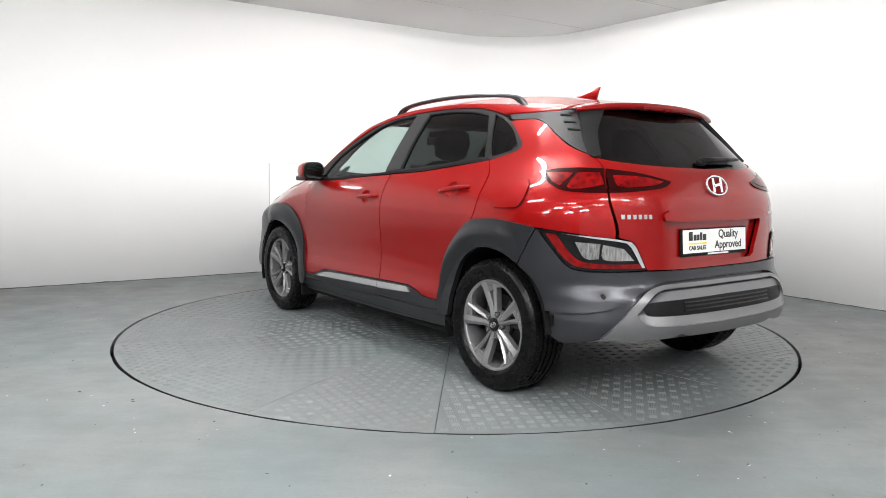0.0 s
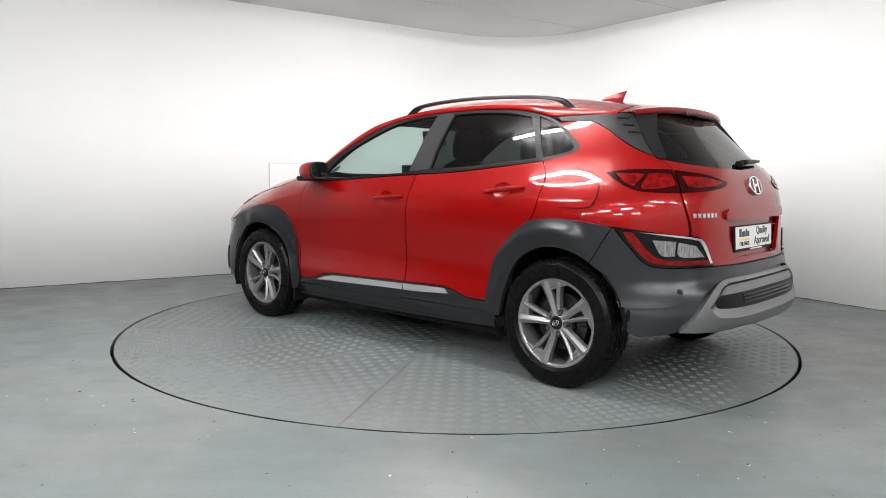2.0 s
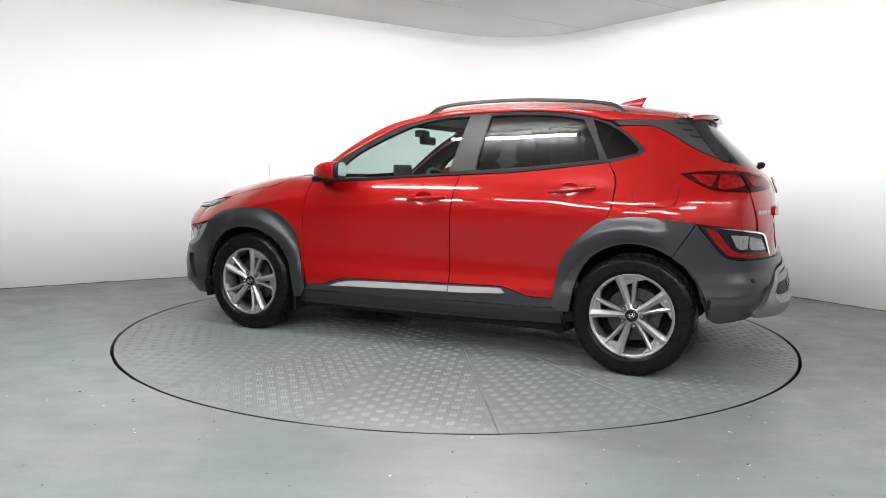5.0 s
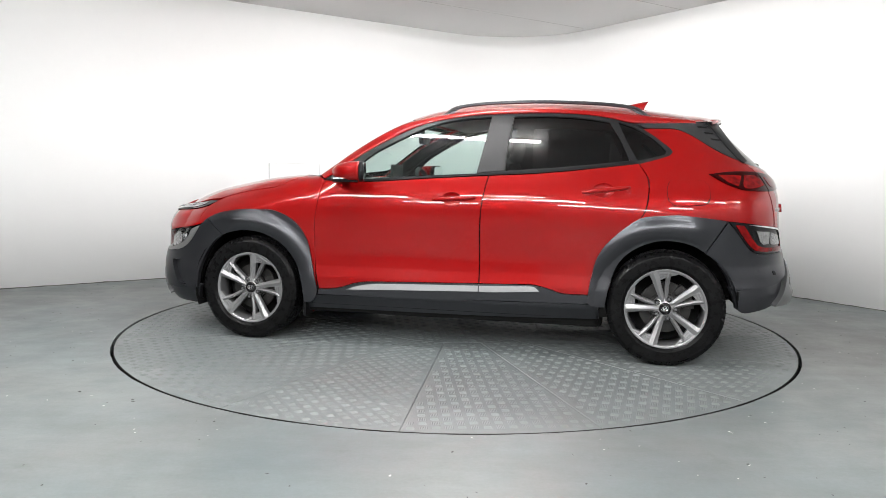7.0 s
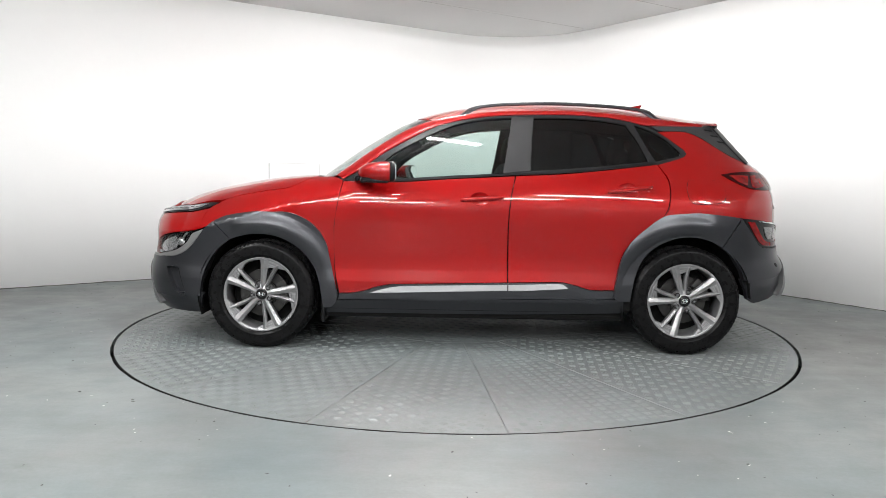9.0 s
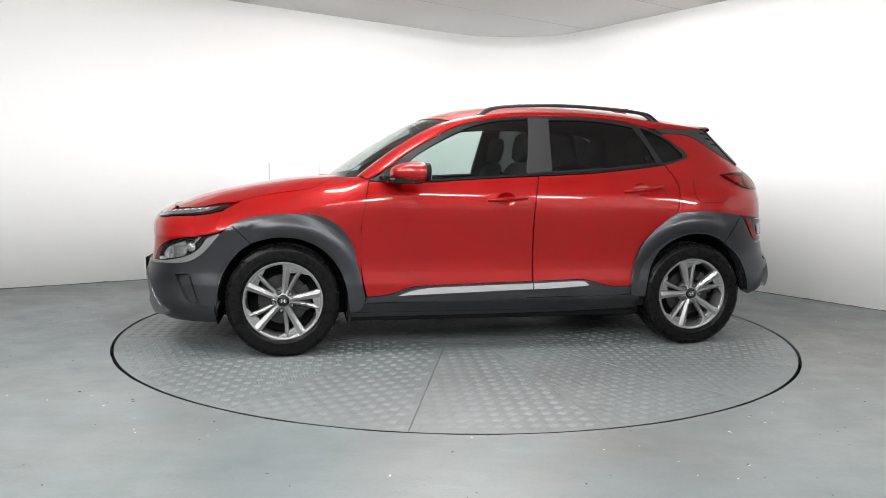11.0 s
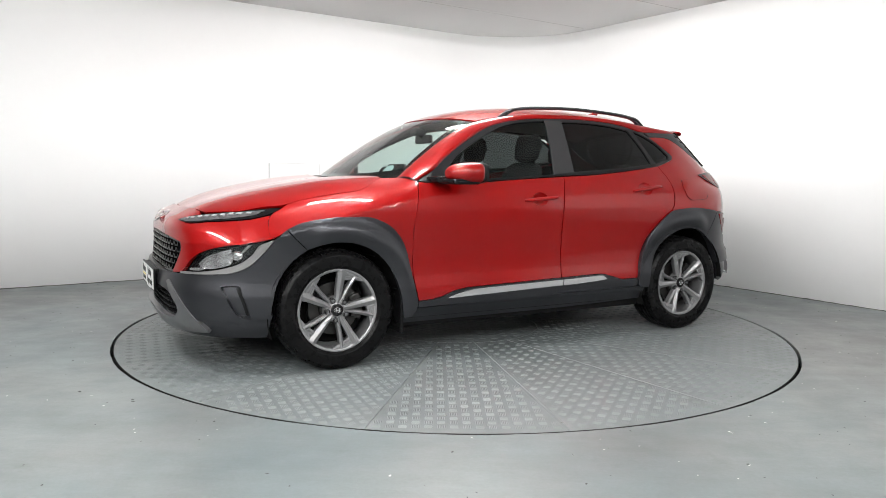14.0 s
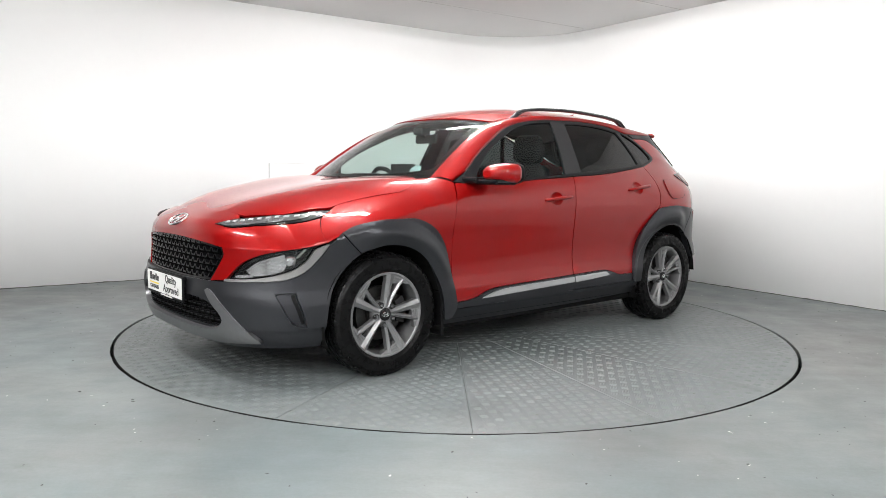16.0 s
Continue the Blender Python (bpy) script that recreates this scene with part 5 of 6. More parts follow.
def nose(car):
    fascia = both_sides([[(0.0, 0.878), ny(0.2, 0.880), ny(0.36, 0.877), ny(0.47, 0.864)], [ny(0.51, 0.846)], [ny(0.425, 0.818)], [ny(0.53, 0.804), ny(0.62, 0.815), nx(1.774, 0.826), nx(1.666, 0.848), nx(1.643, 0.853)], [nx(1.669, 0.79), nx(1.665, 0.736)], [nx(1.73, 0.721), nx(1.887, 0.698), nx(1.968, 0.673), nx(2.024, 0.627), nx(2.066, 0.548)], [ny(0.445, 0.538)], [ny(0.500, 0.62), ny(0.530, 0.675), ny(0.520, 0.709)], [ny(0.36, 0.727), ny(0.153, 0.737), (0.0, 0.739)]])
    panel("front_fascia", fascia, on_nose, RED, car, "red front fascia", 0, 0.02, grid=0.016)
    # grille
    opening = [[(0.0, 0.737), ny(0.153, 0.735), ny(0.36, 0.725), ny(0.518, 0.707)], [ny(0.528, 0.675), ny(0.498, 0.62), ny(0.445, 0.540)], [ny(0.25, 0.534), (0.0, 0.532)]]
    grille = both_sides(opening)
    panel("grille_back", both_sides([[(0.0, 0.765), ny(0.36, 0.755), ny(0.56, 0.730)], [ny(0.575, 0.66), ny(0.50, 0.515)], [ny(0.25, 0.508), (0.0, 0.506)]]), on_nose, GAP_BLACK, car, "", -0.045, 0, grid=0.05)
    bm = bmesh.new()
    rows = 6
    for r in range(rows):
        z0 = 0.720 - r * 0.033
        for k in range(-9, 10):
            sc = (k + (0.5 if r % 2 else 0.0)) * 0.062
            if not all(within(grille, (sc + a, z0 + b)) for a in (-0.022, 0.022) for b in (-0.010, 0.006)):
                continue
            # a shallow cup: raised lip with turned-down ends
            shape = [(-0.0305, 0.017), (-0.019, -0.007), (0.019, -0.007), (0.0305, 0.017), (0.0235, 0.018), (0.013, 0.001), (-0.013, 0.001), (-0.0235, 0.018)]
            for off0, off1 in ((-0.030, -0.004),):
                lo = [Vector(on_nose(sc + a, z0 + b)) + Vector((off0, 0, 0)) for a, b in shape]
                hi = [Vector(on_nose(sc + a, z0 + b)) + Vector((off1, 0, 0)) for a, b in shape]
                ring_mesh(bm, [lo, hi], True, True)
    bmesh.ops.recalc_face_normals(bm, faces=bm.faces[:])
    part("grille_mesh", bm, GLOSS_BLACK, car, "glossy black honeycomb grille")
    rim_in = both_sides([[(0.0, 0.727), ny(0.153, 0.725), ny(0.36, 0.715), ny(0.505, 0.699)], [ny(0.512, 0.675), ny(0.486, 0.62), ny(0.437, 0.550)], [ny(0.25, 0.544), (0.0, 0.542)]])
    panel("grille_rim", grille, on_nose, GLOSS_BLACK, car, "glossy black grille frame", -0.006, 0.03, grid=0.03, holes=[rim_in])
    # day lamps
    lamp = outline([ny(0.415, 0.817), ny(0.50, 0.842), nx(1.798, 0.866), nx(1.643, 0.885), nx(1.580, 0.885)], [nx(1.666, 0.851), nx(1.774, 0.829), ny(0.62, 0.818), ny(0.53, 0.807)])
    panel("day_lamp", lamp, on_nose, GLOSS_BLACK, car, "slim clear daytime lamp", 0.005, 0.012, grid=0.02, both=True)
    strip = outline([ny(0.435, 0.817), ny(0.50, 0.836), nx(1.80, 0.860), nx(1.655, 0.876)], [nx(1.70, 0.855), nx(1.80, 0.835), ny(0.61, 0.822), ny(0.53, 0.811)])
    panel("lamp_strip", strip, on_nose, DAY_WHITE, car, "white light guide", 0.008, 0.004, grid=0.015, both=True)
    s0, s1 = ny(0.475, 0.823)[0], nx(1.715, 0.861)[0]
    for i in range(9):
        f = (i + 0.5) / 9
        sc, zc = s0 + (s1 - s0) * f, 0.823 + 0.038 * f ** 0.9
        block = [Vector((sc + a, zc + b)) for a, b in ((-0.013, -0.005), (0.011, -0.003), (0.013, 0.005), (-0.011, 0.003))]
        panel("light_block", block, on_nose, TRIM_SILVER, car, "bright block of the daytime lamp", 0.011, 0.004, grid=0.02, both=True)
    # head lamps
    head = outline([nx(2.064, 0.556), nx(2.024, 0.621), nx(1.968, 0.667), nx(1.887, 0.692), nx(1.73, 0.715), nx(1.662, 0.722)], [nx(1.729, 0.697), nx(1.756, 0.656), nx(1.821, 0.607), nx(1.916, 0.577), nx(2.00, 0.562)])
    panel("head_lamp", head, on_nose, LENS, car, "clear head lamp", 0.002, 0, grid=0.02, both=True)
    panel("lamp_housing", head, on_nose, GLOSS_BLACK, car, "black head lamp housing", -0.030, 0, grid=0.02, both=True)
    for pts, mat, off, lab in (
            ([[nx(2.01, 0.600), nx(1.97, 0.640), nx(1.91, 0.665), nx(1.862, 0.680)], [nx(1.852, 0.625), nx(1.865, 0.598)], [nx(1.93, 0.580), nx(1.99, 0.575)]], LAMP_WHITE, -0.018, "faceted silver reflector"),
            ([[nx(2.045, 0.572), nx(2.01, 0.580), nx(1.985, 0.580)], [nx(1.985, 0.568), nx(2.04, 0.562)]], LAMP_WHITE, -0.012, "small silver reflector")):
        panel("lamp_reflector", outline(*pts), on_nose, mat, car, lab, off, 0.008, grid=0.012, both=True)

    def projector(bm):
        c = Vector(on_nose(nx(1.845, 0.645)[0], 0.645)) + Vector((-0.012, -0.022, 0))
        d = Vector((0.80, 0.60, 0)).normalized()
        prof = [(0.0, 0.008), (0.014, 0.006), (0.024, 0.001), (0.028, -0.006), (0.034, -0.02)]
        lathe(bm, prof, 20, 2)
        q = d.to_track_quat("Z", "Y").to_matrix().to_4x4()
        for v in bm.verts:
            v.co = c + (q @ v.co)
        for f in bm.faces:
            f.smooth = True
        return bm
    pair("projector", projector, LAMP_WHITE, car, "round white projector lens", True)
    slit = outline([nx(1.775, 0.706), nx(1.757, 0.707)], [nx(1.80, 0.662), nx(1.812, 0.664)])
    panel("lamp_slit", slit, on_nose, WHITE_LENS, car, "thin white light bar", -0.006, 0.006, grid=0.01, both=True)
    trim = outline([nx(2.066, 0.553), nx(2.00, 0.559), nx(1.916, 0.574), nx(1.821, 0.604), nx(1.754, 0.654), nx(1.725, 0.699), nx(1.662, 0.727)], [nx(1.650, 0.729)], [nx(1.698, 0.668), nx(1.765, 0.600), nx(1.84, 0.563), nx(1.93, 0.550), nx(2.068, 0.541)])
    panel("lamp_trim", trim, on_nose, LAMP_TRIM, car, "satin silver trim under the head lamp", 0.010, 0.02, grid=0.015, both=True)
    # bumper
    slot = outline([nx(1.905, 0.486), nx(1.86, 0.492), nx(1.815, 0.490)], [nx(1.79, 0.40), nx(1.768, 0.322)], [nx(1.80, 0.325), nx(1.838, 0.342), nx(1.875, 0.41)])
    other = [Vector((-p.x, p.y)) for p in slot]
    lowgrille = both_sides([[(0.0, 0.452), ny(0.30, 0.450), ny(0.44, 0.440), ny(0.50, 0.415), ny(0.555, 0.375)], [ny(0.552, 0.333), ny(0.459, 0.297), ny(0.18, 0.289), (0.0, 0.287)]])
    bump = both_sides([[(0.0, 0.530), ny(0.25, 0.532), ny(0.445, 0.536)], [nx(2.068, 0.538)], [nx(1.93, 0.547), nx(1.84, 0.560), nx(1.762, 0.597), nx(1.694, 0.666), nx(1.646, 0.731)], [nx(1.582, 0.775)], [nx(1.480, 0.675)], [nx(1.55, 0.622), nx(1.61, 0.545), nx(1.655, 0.44), nx(1.675, 0.318)], [nx(1.764, 0.314), nx(1.85, 0.306), nx(1.96, 0.312), ny(0.60, 0.29)], [ny(0.50, 0.280), (0.0, 0.275)]])
    panel("front_bumper", bump, on_nose, CLAD, car, "dark grey front bumper", 0.0135, 0.03, grid=0.018, holes=[slot, other, lowgrille])
    lip = both_sides([[(0.0, 0.30), ny(0.55, 0.31), nx(1.95, 0.33), nx(1.66, 0.335)], [nx(1.682, 0.205)], [nx(1.80, 0.205), ny(0.62, 0.205), (0.0, 0.195)]])
    panel("bumper_lip", lip, on_nose, CLAD, car, "dark grey lower lip", -0.006, 0.03, grid=0.03)
    panel("fog_slot", slot, on_nose, CLAD, car, "dark grey air slot", -0.016, 0, grid=0.02, both=True)
    vane = outline([nx(1.84, 0.482), nx(1.820, 0.482)], [nx(1.797, 0.40), nx(1.776, 0.330)], [nx(1.792, 0.334), nx(1.814, 0.40)])
    panel("slot_vane", vane, on_nose, BLACK, car, "black slit along the slot", -0.012, 0.02, grid=0.02, both=True)
    panel("low_grille_back", lowgrille, on_nose, GAP_BLACK, car, "", -0.05, 0, grid=0.05)
    bm = bmesh.new()
    for r in range(5):
        z0 = 0.435 - r * 0.031
        for k in range(-11, 12):
            sc = (k + (0.5 if r % 2 else 0)) * 0.052
            if not all(within(lowgrille, (sc + a, z0 + b)) for a in (-0.02, 0.02) for b in (-0.008, 0.008)):
                continue
            shape = [(-0.024, 0.008), (-0.017, -0.006), (0.017, -0.006), (0.024, 0.008), (0.018, 0.007), (0.012, 0.0), (-0.012, 0.0), (-0.018, 0.007)]
            lo = [Vector(on_nose(sc + a, z0 + b)) + Vector((-0.035, 0, 0)) for a, b in shape]
            hi = [Vector(on_nose(sc + a, z0 + b)) + Vector((-0.012, 0, 0)) for a, b in shape]
            ring_mesh(bm, [lo, hi], True, True)
    bmesh.ops.recalc_face_normals(bm, faces=bm.faces[:])
    part("low_grille_mesh", bm, BLACK, car, "black lower grille mesh")
    guard = both_sides([[(0.0, 0.290), ny(0.18, 0.292), ny(0.459, 0.300), ny(0.548, 0.334), ny(0.552, 0.374), ny(0.50, 0.425), ny(0.440, 0.487)], [ny(0.455, 0.496), ny(0.475, 0.494), ny(0.52, 0.468), ny(0.60, 0.395), ny(0.66, 0.325), ny(0.712, 0.250)], [ny(0.60, 0.244), ny(0.50, 0.240), (0.0, 0.236)]])
    panel("skid_guard", guard, on_nose, SILVER, car, "satin silver front skid guard", 0.020, 0.03, grid=0.025)
    plate_board(car, pose(2.176, 0, 0.468, 90, 0, 90), "front")
    bm = bmesh.new()
    box(bm, (2.10, -0.24, 0.415), (2.166, 0.24, 0.53), 0.01)
    part("plate_bracket", bm, BLACK, car, "black plate bracket")
    emblem(car, (2.092, 0.0, 0.822), 1, 0.064)


# ---------------------------------------------------------------- wheels
def wheel(car):
    """One wheel at the origin, its face towards +y."""
    w = new("wheel")
    w.parent = car
    R = 0.333
    bm = bmesh.new()
    side = [(0.226, 0.085), (0.235, 0.098), (0.245, 0.1045), (0.249, 0.1075), (0.253, 0.1065), (0.276, 0.110), (0.300, 0.107), (0.306, 0.1065), (0.309, 0.1035), (0.318, 0.099)]
    blocks, rings = 66, []
    for k in range(blocks):
        for f, cut in ((0.0, 0), (0.70, 0), (0.74, 1), (0.96, 1)):
            a = 2 * math.pi * (k + f) / blocks
            dip = 0.002 if cut else 0.0
            prof = list(side) + [(0.327 - dip, 0.091), (0.331 - dip, 0.078), (R - dip, 0.062)]
            for y0 in (0.048, 0.016, -0.016, -0.048):
                prof += [(R, y0 + 0.006), (R - 0.008, y0 + 0.005), (R - 0.008, y0 - 0.005), (R, y0 - 0.006)]
            prof += [(R - dip, -0.062), (0.331 - dip, -0.078), (0.327 - dip, -0.091)] + [(r, -h) for r, h in reversed(side)]
            rings.append([(r * math.cos(a), h, r * math.sin(a)) for r, h in prof])
    rings.append(rings[0])
    made = [[bm.verts.new(p) for p in r] for r in rings[:-1]]
    made.append(made[0])
    for p, q in zip(made, made[1:]):
        for i in range(len(p) - 1):
            f = bm.faces.new((p[i], q[i], q[i + 1], p[i + 1]))
            f.smooth = i < len(side) - 1 or i > len(p) - 1 - len(side)
    bmesh.ops.recalc_face_normals(bm, faces=bm.faces[:])
    part("tyre", bm, TYRE, w, "black tyre with moulded shoulder blocks")
    bm = bmesh.new()
    lathe(bm, [(0.200, -0.09), (0.196, 0.03), (0.199, 0.060), (0.2015, 0.084), (0.203, 0.0885), (0.212, 0.0905), (0.2195, 0.0915), (0.222, 0.089), (0.219, 0.084), (0.210, 0.03), (0.210, -0.09)], 72, 1, closed=True)
    for f in bm.faces:
        f.smooth = True
    rim = part("rim", bm, ALLOY, w, "silver alloy rim with five twin spokes")

    def bar(bm, pts, y_in, y_out, depth=0.030):
        """A spoke blade: an outline in the wheel's plane, its face dished towards the hub."""
        def face(p):
            r = math.hypot(*p)
            return y_in + (y_out - y_in) * min(1.0, max(0.0, (r - 0.05) / 0.155)) ** 1.3
        cen = Vector((sum(p[0] for p in pts) / len(pts), sum(p[1] for p in pts) / len(pts)))
        top = [Vector((cen.x + (p[0] - cen.x) * 1.0, face(p), cen.y + (p[1] - cen.y) * 1.0)) for p in pts]
        sh = []
        for p in pts:
            d = Vector(p) - cen
            d = d * (1 - 0.004 / max(0.012, d.length))
            sh.append(Vector((cen.x + d.x, face(p) + 0.0025, cen.y + d.y)))
        low = [Vector((v.x, v.y - depth, v.z)) for v in top]
        ring_mesh(bm, [low, top, sh], True, True)
    def ridged(bm, rows, at):
        """A spoke with two facets that meet in a ridge: rows of (radius, one edge, the other, height of the face)."""
        rings = []
        for r, t0, t1, y in rows:
            mid = t0 * 0.55 + t1 * 0.45
            w = t1 - t0
            sec = [(t0, y - 0.032), (t0, y - 0.003), (t0 + 0.06 * w, y), (mid, y + 0.0095), (t1 - 0.06 * w, y), (t1, y - 0.003), (t1, y - 0.032)]
            rings.append([Vector((at(r, t)[0], h, at(r, t)[1])) for t, h in sec])
        ring_mesh(bm, rings, True, True)
        bmesh.ops.recalc_face_normals(bm, faces=bm.faces[:])
    for k in range(5):
        a = math.radians(95 + 72 * k)
        c, s = math.cos(a), math.sin(a)

        def at(r, t):
            return (c * r - s * t, s * r + c * t)

        def polar(r, deg):
            return at(r * math.cos(math.radians(deg)), r * math.sin(math.radians(deg)))
        bm = bmesh.new()
        ridged(bm, [(0.038, -0.014, 0.014, 0.068), (0.08, -0.016, 0.017, 0.071), (0.13, -0.019, 0.019, 0.077), (0.175, -0.022, 0.022, 0.084), (0.208, -0.028, 0.026, 0.088)], at)
        part("spoke", bm, ALLOY, rim, "broad silver spoke")
        bm = bmesh.new()
        ridged(bm, [(0.040, 0.010, 0.028, 0.068), (0.08, 0.021, 0.043, 0.070), (0.12, 0.035, 0.059, 0.075), (0.155, 0.050, 0.076, 0.081), (0.182, 0.062, 0.093, 0.086)], at)
        part("spoke", bm, ALLOY, rim, "narrow silver spoke")
        bm = bmesh.new()
        bar(bm, [polar(0.158, 4.5), polar(0.206, 4.5), polar(0.206, 20), polar(0.206, 38.0), polar(0.197, 36.0), polar(0.180, 26.0), polar(0.166, 15.0)], 0.068, 0.086)
        bmesh.ops.recalc_face_normals(bm, faces=bm.faces[:])
        part("spoke_bridge", bm, ALLOY, rim, "stepped silver bridge between the spokes")
        for r0, r1, d0, d1 in ((0.172, 0.178, 7.5, 19.0), (0.184, 0.195, 7.5, 24.0)):
            bm = bmesh.new()
            bar(bm, [polar(r0, d0), polar(r1, d0), polar(r1 + 0.003, d1), polar(r0 + 0.005, d1 - 2)], 0.070, 0.0885, 0.004)
            bmesh.ops.recalc_face_normals(bm, faces=bm.faces[:])
            part("spoke_groove", bm, ALLOY_DARK, rim, "grey groove")
    bm = bmesh.new()
    lathe(bm, [(0.0, 0.074), (0.028, 0.074), (0.030, 0.072), (0.055, 0.071), (0.066, 0.064), (0.070, 0.03), (0.070, 0.0), (0.0, 0.0)], 40, 1)
    for f in bm.faces:
        f.smooth = f.normal.y < 0.9
    part("hub", bm, ALLOY, rim)
    bm = bmesh.new()
    lathe(bm, [(0.0, 0.082), (0.025, 0.081), (0.032, 0.078), (0.033, 0.070), (0.0, 0.070)], 32, 1)
    part("centre_cap", bm, GLOSS_BLACK, rim, "glossy black centre cap", True)
    bm = bmesh.new()
    rings = []
    for i in range(25):
        b = 2 * math.pi * i / 24
        p = Vector((0.019 * math.cos(b), 0.0815, 0.012 * math.sin(b)))
        n = Vector((math.cos(b), 0, math.sin(b)))
        rings.append([p + n * 0.0018, p + Vector((0, 0.002, 0)), p - n * 0.0018])
    ring_mesh(bm, rings, False)
    box(bm, (-0.011, 0.081, -0.009), (-0.006, 0.0832, 0.009))
    box(bm, (0.006, 0.081, -0.009), (0.011, 0.0832, 0.009))
    box(bm, (-0.007, 0.081, -0.002), (0.007, 0.0832, 0.002))
    part("cap_mark", bm, CHROME, rim)
    for k in range(5):
        a = math.radians(62 + 72 * k)
        bm = bmesh.new()
        lathe(bm, [(0.0, 0.083), (0.007, 0.083), (0.0095, 0.078), (0.0100, 0.070), (0.0145, 0.0765), (0.0155, 0.0755), (0.0155, 0.06)], 12, 1, (0.054 * math.cos(a), 0, 0.054 * math.sin(a)))
        part("wheel_nut", bm, NUT, rim, "dark steel wheel nut")
    bm = bmesh.new()
    lathe(bm, [(0.05, 0.030), (0.085, 0.030), (0.088, 0.014), (0.148, 0.014), (0.148, -0.008), (0.05, -0.008)], 48, 1)
    part("brake_disc", bm, STEEL, w, "grey steel brake disc")
    # black disc added behind the brake: the deep shade between the spokes
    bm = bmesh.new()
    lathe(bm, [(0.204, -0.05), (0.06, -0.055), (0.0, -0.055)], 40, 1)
    part("inner_shadow_plate", bm, UNDER, w, "added black plate standing in for the shade behind the spokes")
    bm = bmesh.new()
    for i in range(7):
        b0 = math.radians(150 + i * 8)
        m = Matrix.Rotation(-b0, 4, "Y")
        box(bm, (0.100, -0.01, -0.014), (0.160, 0.046, 0.014), 0.004, m)
    part("brake_caliper", bm, STEEL, w, "grey brake caliper")
    wide = Matrix.Diagonal((1.06, 1.0, 1.06, 1.0))
    for ob in [rim] + list(rim.children):
        ob.data.transform(wide)
    return w


def wheels(car):
    first = wheel(car)
    first.matrix_basis = pose(1.30, 0.765, 0.333) @ Matrix.Rotation(radians(-2), 4, "Y")
    for x, y, turn, roll in ((-1.30, 0.765, 0, 24), (1.30, -0.765, 180, 20), (-1.30, -0.765, 180, 40)):
        copy_thing(first, pose(x, y, 0.333, 0, 0, turn) @ Matrix.Rotation(radians(roll), 4, "Y"))


# ---------------------------------------------------------------- inside, underneath, small parts
def undersides(car):
    def shell(bm):
        poly = outline([(0.88, 0.24), (0.90, 0.36), (0.96, 0.53), (1.06, 0.66), (1.18, 0.72), (1.30, 0.735), (1.42, 0.72), (1.52, 0.66), (1.58, 0.60)], [(1.62, 0.72)], [(1.60, 0.86)], [(0.78, 1.00)], [(-1.18, 1.04)], [(-1.60, 1.04)], [(-1.60, 0.80)], [(-1.54, 0.66), (-1.42, 0.73), (-1.30, 0.745), (-1.18, 0.73), (-1.06, 0.67), (-0.96, 0.53), (-0.92, 0.36), (-0.90, 0.25)])
        return panel_mesh(bm, poly, on_side, -0.026, 0, 0.08, (), True)
    pair("inner_shell", shell, UNDER, car, "dark inner body shell")
    nose_poly = both_sides([[(0.0, 0.86), ny(0.5, 0.83), nx(1.66, 0.84)], [nx(1.60, 0.62), nx(1.68, 0.40), nx(1.69, 0.22)], [ny(0.5, 0.22), (0.0, 0.22)]])
    panel("nose_shell", nose_poly, on_nose, UNDER, car, "", -0.06, 0, grid=0.08)
    tail_poly = both_sides([[(0.0, 1.12), ty(0.55, 1.13), tx(-1.66, 1.12)], [tx(-1.60, 0.85), tx(-1.62, 0.62), tx(-1.70, 0.36)], [ty(0.5, 0.36), (0.0, 0.36)]])
    panel("tail_shell", tail_poly, on_tail, UNDER, car, "", -0.06, 0, grid=0.08, flip=True)
    bm = bmesh.new()
    box(bm, (-0.95, -0.80, 0.19), (0.93, 0.80, 0.42), 0.03)
    box(bm, (-1.62, -0.56, 0.26), (2.02, 0.56, 0.44), 0.05)
    box(bm, (-1.90, -0.56, 0.37), (-1.60, 0.56, 0.46), 0.03)
    box(bm, (-1.9, -0.70, 0.38), (-1.68, 0.70, 0.60), 0.03)
    part("floor_pan", bm, UNDER, car, "dark underbody")

    def well(cx, end):
        def build(bm):
            rows = []
            for i in range(21):
                a = math.radians(-20 + (end + 20) * i / 20)
                rows.append([(cx + 0.392 * math.cos(a), y, 0.335 + 0.392 * math.sin(a)) for y in (0.52, 0.70, 0.862)])
            loft_strip(bm, rows)
            c = [bm.verts.new((cx + 0.4 * math.cos(math.radians(-20 + (end + 20) * i / 20)), 0.525, 0.335 + 0.4 * math.sin(math.radians(-20 + (end + 20) * i / 20)))) for i in range(21)]
            bm.faces.new(c)
            return bm
        return build
    pair("wheel_well", well(1.30, 200), UNDER, car, "black wheel arch liner")
    pair("wheel_well", well(-1.30, 177), UNDER, car, "black wheel arch liner")

    def flap(lo, hi):
        def build(bm):
            box(bm, lo, hi, 0.006)
            return bm
        return build
    pair("mud_flap", flap((0.905, 0.70, 0.17), (0.925, 0.862, 0.42)), BLACK, car, "black rubber mud flap")
    pair("mud_flap", flap((-1.70, 0.70, 0.395), (-1.685, 0.83, 0.45)), BLACK, car, "black rubber mud flap")


